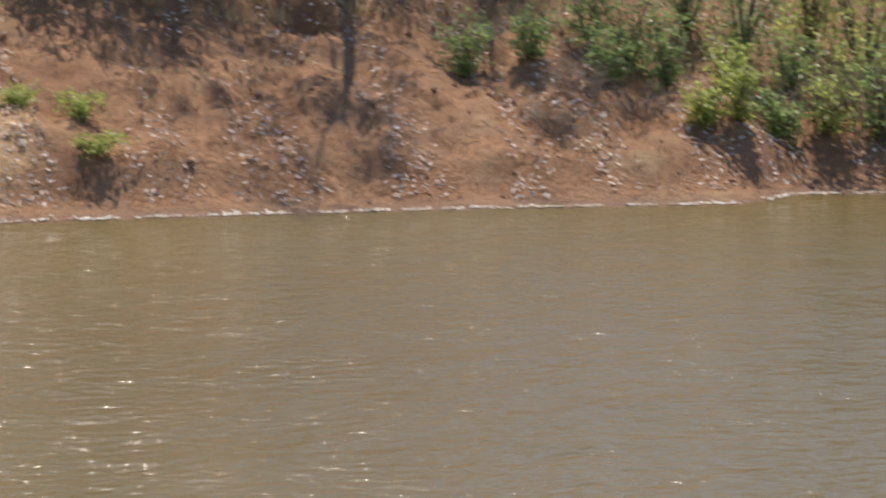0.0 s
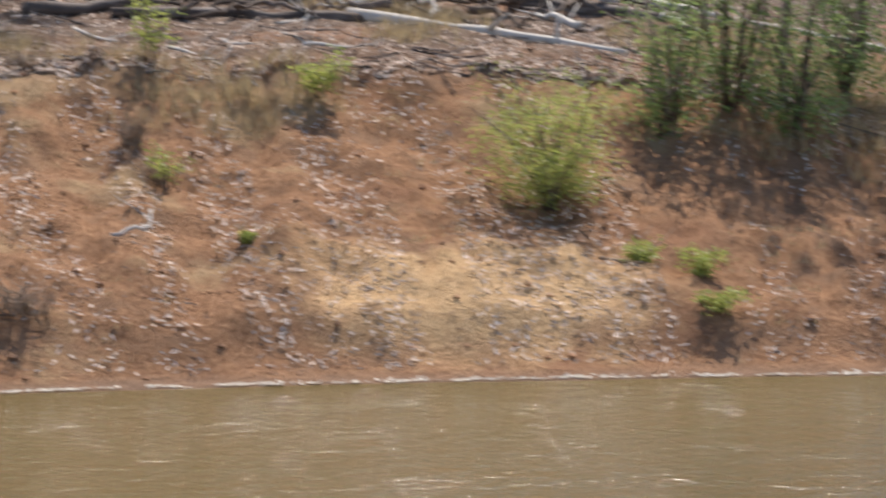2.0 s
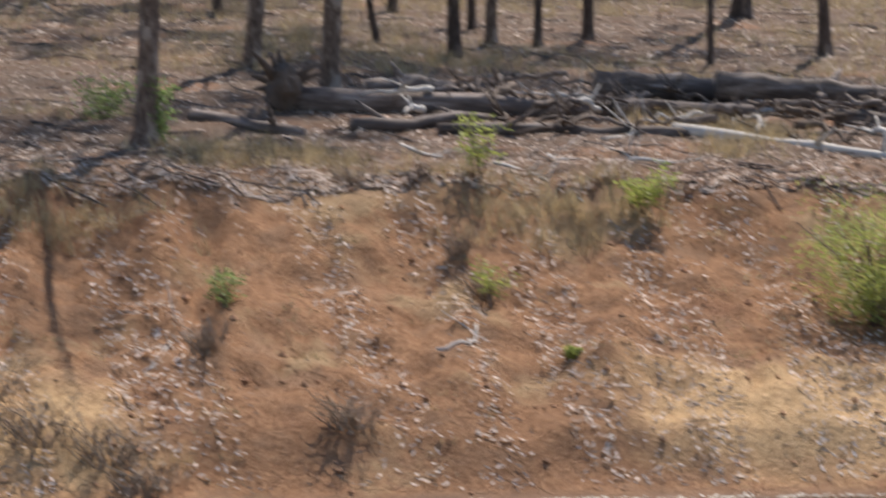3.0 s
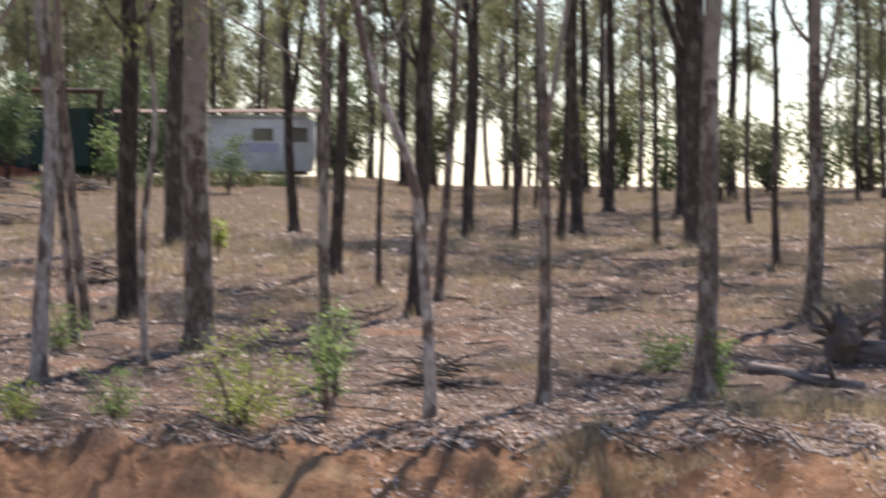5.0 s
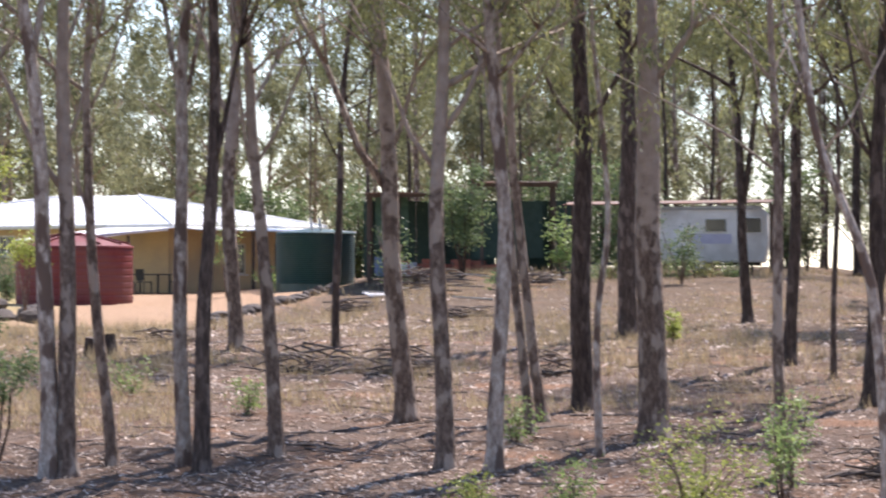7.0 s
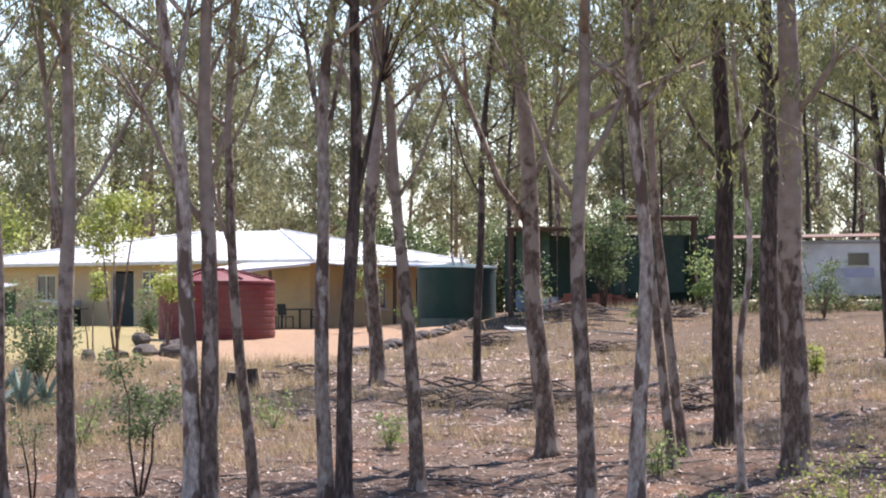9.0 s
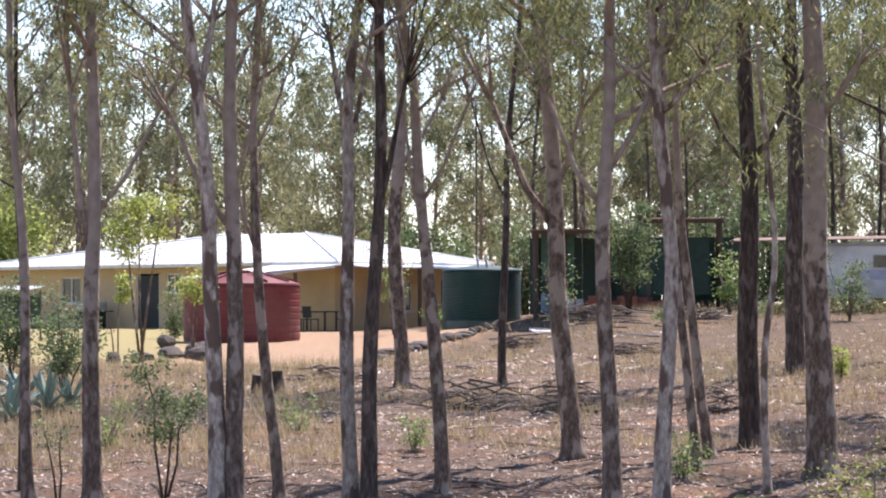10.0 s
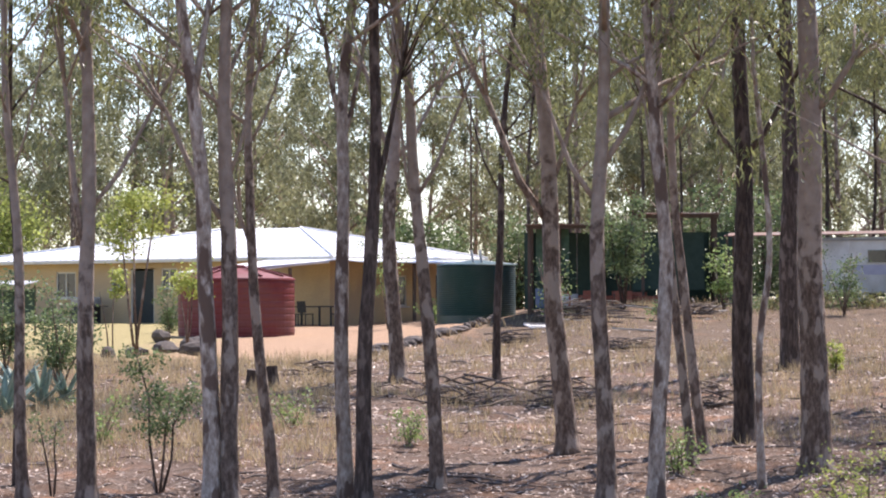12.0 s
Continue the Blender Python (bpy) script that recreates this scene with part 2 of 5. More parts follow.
def spray(rng, centre, spread, count, length, width, hang, verts, faces, deep=0.75, corners=4):
    """A clump of narrow leaves round a centre, hanging or spreading; far ones have three corners."""
    for _ in range(count):
        c = centre + Vector((rng.gauss(0, spread), rng.gauss(0, spread), rng.gauss(0, spread * deep)))
        d = Vector((rng.gauss(0, 1), rng.gauss(0, 1), rng.gauss(-hang, 0.6))).normalized() * (length * rng.uniform(0.6, 1.25))
        w = d.cross(Vector((rng.gauss(0, 1), rng.gauss(0, 1), rng.gauss(0, 1)))).normalized() * (width * rng.uniform(0.7, 1.2))
        i = len(verts)
        if corners == 3:
            verts.extend((c + w, c + d, c - w))
            faces.append((i, i + 1, i + 2))
            continue
        verts.extend((c, c + d * 0.4 + w, c + d, c + d * 0.4 - w))
        faces.append((i, i + 1, i + 2, i + 3))



# ---- the lie of the land ----
EYE_Z = 7.3


def smooth(a, b, v):
    u = min(1.0, max(0.0, (v - a) / (b - a)))
    return u * u * (3 - 2 * u)


def shore(az):
    """Distance of the far water's edge from the camera's stand, by compass angle."""
    d = min(50.0, max(6.0, az)) - 15.2
    return 43.2 + 0.115 * d + 0.0048 * d * d + 0.9 * smooth(41.2, 42.4, az)


PROFILE_S = (8.5, 17, 41, 67, 95, 130, 170, 260, 500, 2000)
PROFILE_Z = (3.6, 4.4, 5.85, 6.5, 7.05, 7.25, 6.6, 4.0, 1.0, 0.0)


def rise(s):
    return float(np.interp(s, PROFILE_S, PROFILE_Z))


def bank_top(az):
    return 3.6 - 0.95 * smooth(27, 35, az)


def yard_side(x, y):
    """How far a place lies inside the slanting edge of the house yard; negative on the wooded slope."""
    return -0.989 * (x + 2.0) + 0.149 * (y - 98.0)


def height(x, y):
    """The bare ground: a pool's bed, a clay bank and a wooded rise behind it."""
    r, az = math.hypot(x, y), math.degrees(math.atan2(x, y))
    s = r - shore(az)
    crest = (0.5 * smooth(0.5, 3.0, az) + 0.42 * smooth(-1.6, 2.6, az) * (1 - smooth(8.8, 10.8, az))) * smooth(54, 76, s) * (1 - smooth(130, 200, s))
    crest -= 0.45 * math.exp(-((yard_side(x, y) + 2.4) / 1.7) ** 2) * smooth(96, 106, y) * (1 - smooth(120, 128, y))
    if s > 8.5:
        far = (rise(s - 2) + rise(s) + rise(s + 2)) / 3 if s > 11 else rise(s)
        z = far + (bank_top(az) - 3.6) * (1 - smooth(8.5, 40, s)) + crest
    elif s > 0:
        u = s / 8.5
        z = bank_top(az) * (u + 0.06 * math.sin(2 * math.pi * u)) * (0.3 + 0.7 * smooth(0.35, 1.5, s))
    else:
        z = max(-2.0, 0.3 * s)
    near = 5.7 * (1 - smooth(4, 17, r)) - 1.0 * smooth(12, 20, r)
    side = max(smooth(60, 95, abs(az - 15)), 1 - smooth(17, 20, r))
    return z * (1 - side) + (near if abs(az - 15) < 95 and r < 20 else 5.7) * side


def lumps(x, y):
    """Rills and hummocks on the bare ground."""
    r, az = math.hypot(x, y), math.degrees(math.atan2(x, y))
    s = r - shore(az)
    on_bank = smooth(0.6, 3.0, s) * (1 - smooth(8.0, 11.0, s))
    rill = noise.fractal(Vector((az * 0.9, s * 0.12, 3.0)), 0.9, 2.0, 3)
    knob = noise.fractal(Vector((x * 0.9, y * 0.9, 0.0)), 0.9, 2.1, 4)
    clod = noise.noise(Vector((x * 3.5, y * 3.5, 5.0)))
    burrow = math.hypot((az - 33.9) * 0.92, (r - 53.9) * 0.8)
    shelf = noise.noise(Vector((az * 0.5, s * 1.1 + 0.4 * rill, 11.0)))
    wild = smooth(0.0, 0.5, s) * (1 - smooth(120, 200, s))
    return on_bank * (0.26 * rill + 0.14 * knob + 0.06 * clod + 0.08 * shelf) - 0.7 * (1 - smooth(0.15, 0.55, burrow)) + wild * (0.1 * knob + 0.02 * clod) * (1 - 0.6 * smooth(60, 90, s))


def ground_z(x, y):
    return height(x, y) + lumps(x, y)


def spot(az, r):
    x, y = plan(az, r)
    return x, y, ground_z(x, y)


def build_ground():
    """One polar sheet from the camera's stand to the horizon, finest on the facing bank."""
    angles = [-180 + 6 * i for i in range(28)] + [-12 + 0.15 * i for i in range(434)] + [53.5 + 6 * i for i in range(22)]
    angles = [a for a in angles if a < 179]
    radii = [2, 4, 7, 10, 13, 16, 19, 23, 28, 34, 39, 41.5] + [42.5 + 0.13 * i for i in range(110)] + [57 + 0.35 * i for i in range(72)]
    r = 82.5
    while r < 5000:
        radii.append(r)
        r *= 1.02 if r < 240 else 1.25
    verts = [(0, 0, 5.7)]
    faces = []
    for r in radii:
        for a in angles:
            x, y = plan(a, r)
            verts.append((x, y, ground_z(x, y)))
    n = len(angles)
    for j in range(n):
        faces.append((0, 1 + j, 1 + (j + 1) % n)[::-1])
    for i in range(len(radii) - 1):
        for j in range(n):
            a, b = 1 + i * n + j, 1 + i * n + (j + 1) % n
            faces.append((a, a + n, b + n, b)[::-1])
    ob = raw("ground", verts, faces, GROUND, even=True)
    tagged(ob, "orange clay bank rising to leaf-strewn dry woodland floor", "ground", kind="structure")


build_ground()


def build_water():
    """The pool: a sheet that meets the bank, with a low swell."""
    nx, ny = 90, 60
    verts, faces = [], []
    for j in range(ny + 1):
        for i in range(nx + 1):
            x, y = -35 + 100 * i / nx, 8 + 58 * j / ny
            verts.append((x, y, 0.012 * noise.noise(Vector((x * 0.4, y * 0.4, 9)))))
    for j in range(ny):
        for i in range(nx):
            a = j * (nx + 1) + i
            faces.append((a, a + 1, a + nx + 2, a + nx + 1))
    tagged(raw("water", verts, faces, WATER, even=True), "muddy brown rippled water of a farm dam", "water", kind="structure")


build_water()


# ---- trees ----
GIRTH = {}


def gum(az, r, dia, bark, bends, forks=(), tall=None, leafy=1.0, crown_from=None, name="gum_tree", label="", leaf=None):
    """A slender gum: base by compass angle and distance, girth, and how far its stem leans sideways at given heights."""
    rng = random.Random(int(az * 1000) + int(r * 10))
    x, y, z = spot(az, r)
    tall = tall or min(20.0, 9.5 + dia * 20 + rng.uniform(-1, 2))
    if r < 70 and az < 16:
        leafy *= 0.5
    elif r < 112 and az < 8:
        leafy *= 1.1
    elif 16 < az < 27:
        leafy *= 1.4
    label = label or {"p": "tall gum tree with smooth pale grey trunk", "m": "tall gum tree with grey-brown flaking bark", "d": "tall gum tree with dark furrowed bark"}[bark]
    tree = thing(name, x, y, z, -az, label, "tree", "gum trees of the wood")
    GIRTH[tree.name] = dia
    knots = [(0.0, 0.0)] + list(bends)
    h1, o1 = knots[-1]
    h0, o0 = knots[-2]
    drift = max(-0.2, min(0.2, (o1 - o0) / max(0.5, h1 - h0))) * 0.6
    if tall > h1 + 1:
        knots.append((tall, o1 + drift * (tall - h1)))
    hs, os = [k[0] for k in knots], [k[1] for k in knots]
    depth_lean = rng.uniform(-0.03, 0.03)
    phase = rng.uniform(0, 6)

    def stem(h):
        side = (float(np.interp(h - 0.4, hs, os)) + float(np.interp(h, hs, os)) + float(np.interp(h + 0.4, hs, os))) / 3 if h > 0.4 else float(np.interp(h, hs, os))
        return Vector((side + 0.03 * math.sin(h * 1.1 + phase), depth_lean * h + 0.05 * math.sin(h * 0.8 + phase), h))

    def girth(h):
        return 0.5 * dia * (max(0.12, 1 - 0.82 * h / tall) + 0.42 * math.exp(-h / 0.2))

    if not forks and r < 90 and az < 17 and dia > 0.19:
        forks = [(rng.uniform(4.0, 6.0), rng.choice((-1, 1)) * rng.uniform(0.6, 1.7), rng.uniform(7.4, 9.0), rng.uniform(0.3, 0.5)) for _ in range(2)]
    levels = [-0.25, 0.0, 0.12, 0.3, 0.6] + [1.0 + 0.5 * i for i in range(int((tall - 1) * 2))]
    v, f = tube([stem(max(0, h)) + Vector((0, 0, min(0, h))) for h in levels], [girth(max(0, h)) for h in levels], 14 if dia > 0.25 else 10, 0.075, rng)
    raw("trunk", v, f, BARKS[bark], tree, even=True)
    crown_from = crown_from if crown_from is not None else tall * rng.uniform(0.36, 0.48)
    lv, lf = [], []
    for h, side, top, thick in forks:
        p0 = stem(h)
        p3 = Vector((stem(h).x + side, rng.uniform(-0.5, 0.5), top))
        line = [p0, p0.lerp(p3, 0.3) + Vector((0, 0, -0.08 * (top - h))), p0.lerp(p3, 0.65) + Vector((0.04, 0, 0)), p3]
        q = girth(h) * thick
        bv, bf = tube(line, [q, q * 0.85, q * 0.65, q * 0.4], 8)
        raw("limb", bv, bf, BARKS[bark], tree, even=True)
        for _ in range(4 if top < 12 else 0):
            tip = p3 + Vector((rng.gauss(0, 0.7), rng.gauss(0, 0.7), rng.uniform(-0.3, 1.3)))
            spray(rng, tip, 0.28, int(95 * leafy), 0.19, 0.018, 1.6, lv, lf, 1.1)
            bv, bf = tube([line[2], line[2].lerp(tip, 0.5) + Vector((0, 0, 0.15)), tip], [q * 0.4, q * 0.3, 0.008], 5)
            raw("limb", bv, bf, BARKS[bark], tree, even=True)
    count = int(7 + dia * 16)
    for i in range(count):
        h = crown_from + (tall - crown_from) * (i + rng.random()) / count
        a = rng.uniform(0, 2 * math.pi)
        reach = (1.0 + 1.9 * (1 - (h - crown_from) / (tall - crown_from + 0.01))) * rng.uniform(0.7, 1.4) * (0.6 + dia)
        out = Vector((math.cos(a), math.sin(a), 0))
        p0 = stem(h)
        climb = rng.uniform(0.5, 1.3)
        line = [p0 + out * (reach * u) + Vector((rng.gauss(0, 0.06), rng.gauss(0, 0.06), reach * climb * (u - 0.25 * u * u))) for u in (0, 0.25, 0.5, 0.75, 1.0)]
        line[0] = p0
        thick = max(0.015, girth(h) * rng.uniform(0.35, 0.6))
        bv, bf = tube(line, [thick * (1 - 0.17 * k) for k in range(5)], 6)
        raw("limb", bv, bf, BARKS[bark], tree, even=True)
        twigs = []
        for u in (2, 3, 4, 4):
            tip = line[u] + Vector((rng.gauss(0, 0.5), rng.gauss(0, 0.5), rng.uniform(-0.3, 0.6)))
            for _ in range(2):
                spray(rng, tip + Vector((rng.gauss(0, 0.4), rng.gauss(0, 0.4), rng.gauss(-0.2, 0.4))), rng.uniform(0.1, 0.26), int(104 * leafy), 0.19, 0.018, 1.6, lv, lf, 1.15)
            twigs.append((line[u], tip))
        for a0, tip in twigs:
            i0 = len(lv)
            w = Vector((0.012, 0, 0))
            lv.extend((a0 - w, a0 + w, tip))
            lf.append((i0, i0 + 1, i0 + 2))
    raw("crown", lv, lf, leaf or LEAF, tree)
    return tree


gum(-6.89, 57.6, 0.21, "m", ((4.7, -0.14), (6.8, -0.28),))
gum(-5.87, 57.3, 0.33, "m", ((4.2, 0.04), (8.5, 0.05),))
gum(-3.75, 56.7, 0.32, "p", ((5.4, -0.12), (7.1, -0.36), (8.5, -0.52),), forks=((6.9, 0.3, 8.9, 0.7),))
gum(-3.41, 56.7, 0.33, "m", ((4.3, -0.07), (8.5, -0.10),))
gum(-2.72, 57.9, 0.21, "m", ((4.7, -0.39), (6.3, -0.46), (8.5, -0.27),))
gum(-1.50, 57.7, 0.28, "p", ((4.7, -0.06), (6.8, -0.04), (8.5, 0.19),), forks=((6.4, -0.5, 8.6, 0.6), (6.0, 0.5, 8.6, 0.5)))
gum(-1.23, 57.3, 0.29, "d", ((4.2, 0.16), (6.6, 0.26), (8.5, 0.27),))
gum(-0.62, 81.5, 0.38, "m", ((3.8, -0.19), (6.1, -0.05), (9.3, 0.06),))
gum(0.04, 58.7, 0.26, "m", ((3.6, -0.16), (5.6, -0.42), (7.6, -0.51), (8.5, -0.73),))
gum(1.07, 82.3, 0.21, "d", ((5.2, 0.10), (8.5, 0.42),))
gum(2.24, 64.4, 0.41, "m", ((3.3, -0.25), (5.5, -0.35), (8.7, -0.58),), forks=((4.3, -1.9, 8.0, 0.5), (5.0, 0.7, 7.4, 0.35)))
gum(2.90, 57.1, 0.32, "m", ((4.7, -0.12), (7.6, -0.01), (8.5, 0.02),))
gum(3.76, 57.1, 0.29, "p", ((4.4, 0.16), (6.6, 0.01), (8.5, -0.17),), forks=((6.6, 1.1, 7.8, 0.5), (5.0, -0.5, 7.5, 0.3)))
gum(4.38, 62.2, 0.19, "m", ((2.6, -0.33), (5.5, -0.54),))
gum(4.59, 64.0, 0.21, "m", ((2.3, -0.34), (4.4, -0.57), (7.6, -0.63),))
gum(5.23, 66.8, 0.45, "d", ((5.4, -0.00), (8.7, -0.06),))
gum(5.51, 58.7, 0.14, "p", ((2.6, -0.01), (3.9, 0.17), (7.5, -0.08),))
gum(5.99, 85.9, 0.52, "d", ((5.1, 0.03), (9.4, -0.04),), forks=((4.5, 1.0, 8.0, 0.35),))
gum(6.41, 61.1, 0.53, "m", ((4.5, -0.05), (8.5, -0.10),), forks=((6.4, 1.1, 7.9, 0.4),))
gum(10.09, 67.5, 0.36, "d", ((4.6, 0.12), (6.9, 0.23),))
gum(10.35, 53.2, 0.20, "p", ((3.7, -0.22), (4.9, -0.71), (5.9, -1.16),))
gum(8.60, 56.2, 0.21, "m", ((5.1, -0.11), (6.9, -0.15),))
gum(8.73, 77.2, 0.32, "d", ((3.7, 0.11), (6.9, 0.23),))
gum(8.01, 96.2, 0.32, "d", ((4.2, -0.18), (7.4, -0.43),), forks=((3.2, 0.6, 8.0, 0.8),))
gum(10.50, 71.2, 0.21, "m", ((3.3, 0.16), (6.9, 0.41),))
gum(9.45, 74.0, 0.14, "d", ((3.2, 0.07),))
gum(12.23, 55.1, 0.22, "m", ((3.6, 0.07), (5.9, -0.07), (7.0, -0.13),), forks=((4.4, 0.5, 7.6, 0.8),))
gum(14.98, 56.0, 0.37, "m", ((3.3, 0.03), (7.0, 0.12),), forks=((7.0, -3.0, 15.0, 0.75), (7.2, 2.6, 13.5, 0.7), (8.2, -0.9, 16.0, 0.6)), tall=19.5, crown_from=15.5)
gum(14.80, 89.1, 0.68, "d", ((4.2, -0.05), (7.2, -0.11),))
gum(11.74, 92.5, 0.18, "d", ((4.2, 0.06), (7.3, -0.04),))
gum(10.91, 93.9, 0.19, "d", ((4.3, 0.09), (7.4, 0.03),))
gum(12.55, 92.3, 0.25, "d", ((4.3, 0.13), (7.3, 0.19),))
gum(13.35, 109.2, 0.36, "d", ((4.4, 0.03), (8.0, -0.04),))
gum(14.16, 89.0, 0.18, "d", ((2.8, -0.09), (7.2, -0.18),))
gum(16.17, 80.1, 0.20, "d", ((4.3, -0.08), (7.0, -0.13),))
gum(12.92, 127.1, 0.38, "d", ((6.4, -0.07),))
gum(15.39, 118.9, 0.36, "d", ((6.3, 0.06),))
gum(16.77, 67.8, 0.34, "m", ((2.1, 0.05), (3.2, 0.04),))
gum(18.07, 63.3, 0.36, "m", ((1.9, 0.08), (3.5, 0.12),))
gum(20.19, 70.7, 0.28, "d", ((2.0, -0.07), (3.2, -0.11),))
gum(20.81, 73.8, 0.25, "m", ((3.0, -0.05),))
gum(21.59, 73.4, 0.18, "d", ((1.8, 0.01), (3.1, -0.08),))
gum(22.40, 75.2, 0.25, "d", ((1.8, 0.06), (3.0, 0.10),))
gum(19.13, 81.8, 0.22, "d", ((2.6, -0.06),))
gum(18.87, 73.7, 0.15, "d", ((1.1, -0.22), (3.0, -0.37),))
gum(20.48, 77.3, 0.19, "d", ((2.8, -0.10),))
gum(18.75, 92.5, 0.46, "d", ((1.6, -0.18), (2.3, -0.34),))
gum(24.99, 82.7, 0.50, "d", ((1.1, 0.03),))
gum(24.52, 70.1, 0.15, "d", ((1.9, -0.08),))
gum(26.39, 72.8, 0.27, "d", ((1.8, -0.05),))
gum(32.53, 61.6, 0.18, "d", ((0.4, -0.00),), tall=9.5, crown_from=3.5, leafy=0.6)
gum(34.53, 56.0, 0.32, "d", ((1.2, -0.03), (1.8, -0.02),), tall=8.0, crown_from=3.2, leafy=0.6)
gum(23.34, 96.4, 0.22, "d", ((2.4, -0.04),))
gum(21.06, 133.8, 0.40, "d", ((1.5, 0.02),))
gum(-6.97, 59.7, 0.16, "d", ((3.6, -0.05), (6.6, -0.14),))
gum(36.60, 58.5, 0.24, "d", ((3.0, 0.1),), tall=7.5, crown_from=2.6, leafy=0.6)
gum(31.20, 59.6, 0.20, "m", ((3.0, 0.2),), tall=8.5, crown_from=3.0, leafy=0.6)


def far_tree(seed, tall, x, y, z):
    """A distant wood tree: stem, limbs and a ragged crown reaching well down."""
    rng = random.Random(seed)
    tree = thing("forest_tree", x, y, z, rng.uniform(0, 360), "distant gum tree with thin grey stem and ragged olive crown", "tree", "trees behind the house")
    lean = rng.uniform(-0.05, 0.05)
    pts = [Vector((lean * h + 0.15 * math.sin(h * 0.6 + seed), 0.1 * math.sin(h * 0.5), h)) for h in np.linspace(-0.3, tall, 14)]
    v, f = tube(pts, [0.16 * (1 - 0.8 * i / 13) for i in range(14)], 7)
    raw("trunk", v, f, BARK_MIXED, tree, even=True)
    lv, lf = [], []
    for i in range(16):
        h = tall * (0.16 + 0.8 * (i + rng.random()) / 16)
        a = rng.uniform(0, 2 * math.pi)
        reach = rng.uniform(1.2, 3.0) * (1.15 - 0.6 * h / tall)
        p0 = Vector((lean * h, 0, h))
        line = [p0 + Vector((math.cos(a) * reach * u, math.sin(a) * reach * u, reach * 0.9 * u)) for u in (0, 0.5, 1)]
        bv, bf = tube(line, [0.06, 0.045, 0.02], 5)
        raw("limb", bv, bf, BARK_MIXED, tree, even=True)
        for _ in range(3):
            spray(rng, line[rng.choice((1, 2, 2))] + Vector((rng.gauss(0, 0.9), rng.gauss(0, 0.9), rng.gauss(-0.2, 0.7))), rng.uniform(0.2, 0.42), 112, 0.32, 0.05, 1.2, lv, lf, 1.1, 3)
    raw("crown", lv, lf, LEAF_HAZED, tree)
    return tree


def build_forest():
    rng = random.Random(77)
    kinds = []
    for k in range(5):
        x, y, z = spot(-12 + 9 * k, 168 + 9 * (k % 3))
        kinds.append(far_tree(300 + k, 13 + 1.5 * k, x, y, z))
    for k in range(165):
        az = -13 + 44 * ((k * 0.618) % 1) if k < 105 else (-13 + 19 * ((k * 0.618) % 1) if k < 140 else 3 + 14 * ((k * 0.618) % 1))
        r = rng.uniform(152, 235) if az < 8 else rng.uniform(135, 230)
        if (9.5 < az < 17 and rng.random() < 0.5) or (az > 7 and rng.random() < 0.45) or (az < 7 and rng.random() < (0.48 if -5 < az < 1.5 else 0.14)):
            continue
        x, y, z = spot(az, r)
        copy_thing(kinds[k % 5], pose(x, y, z, 0, 0, rng.uniform(0, 360)))


build_forest()


def thicken_wood():
    """More gums of the same kinds further up the rise, where the stems stand closest."""
    rng = random.Random(31)
    kinds = [o for o in scene.objects if o.name.startswith("gum_tree") and 70 < math.hypot(o.location.x, o.location.y) < 135]
    for k in range(30):
        az, r = 8.5 + 20 * ((k * 0.618) % 1), rng.uniform(96, 132)
        if 6 < az < 9.5 and r < 124:
            continue
        x, y, z = spot(az, r)
        copy_thing(kinds[(k * 5) % len(kinds)], pose(x, y, z, 0, 0, rng.uniform(0, 360)))
    slim = [o for o in kinds if GIRTH[o.name] < 0.3]
    for k in range(9):
        x, y, z = spot(1.6 + 8.2 * ((k * 0.618) % 1), rng.uniform(130, 142))
        copy_thing(slim[(k * 7) % len(slim)], pose(x, y, z, 0, 0, rng.uniform(0, 360)))


thicken_wood()

# ---- farm buildings ----
PAINT_TAN = surface("tan_rendered_wall", ((0.50, 0.36, 0.19), (0.58, 0.43, 0.24)), 12, 0.85, 0.15, 0.005, patch=(0.46, 0.34, 0.20), patch_scale=0.6)
ROOF_WHITE = surface("white_steel_roof", ((0.74, 0.74, 0.73), (0.82, 0.82, 0.81)), 2.0, 0.45, 0, spec=0.5)
TRIM_PALE = surface("cream_gutter_paint", ((0.55, 0.52, 0.44), (0.63, 0.60, 0.52)), 5, 0.5, 0)
TIMBER = surface("brown_timber", ((0.075, 0.052, 0.038), (0.13, 0.092, 0.066)), 7, 0.8, 0.3, 0.01, stretch=(1, 1, 0.2))
DARK_GLASS = surface("dark_window_glass", ((0.015, 0.017, 0.02), (0.03, 0.033, 0.036)), 2, 0.08, 0, spec=0.6)
DARK_DOOR = surface("dark_green_screen_door", ((0.02, 0.024, 0.022), (0.035, 0.04, 0.036)), 20, 0.6, 0)
BLACK_METAL = surface("black_metal", ((0.02, 0.02, 0.02), (0.04, 0.04, 0.042)), 10, 0.5, 0)
RED_TANK = surface("dull_red_plastic", ((0.14, 0.024, 0.022), (0.18, 0.034, 0.03)), 3, 0.6, 0.05, 0.01, patch=(0.16, 0.05, 0.042), patch_scale=0.7)
GREEN_TANK = surface("dark_green_steel", ((0.022, 0.055, 0.04), (0.035, 0.075, 0.055)), 3, 0.4, 0, patch=(0.05, 0.08, 0.06), patch_scale=0.8, spec=0.5)
SHADE_CLOTH = surface("faded_green_shade_cloth", ((0.08, 0.14, 0.085), (0.13, 0.20, 0.12)), 6, 0.9, 0.1, 0.01, through_light=0.3)
GREEN_WALL = surface("dark_green_sheeting", ((0.03, 0.06, 0.042), (0.05, 0.085, 0.06)), 4, 0.6, 0)
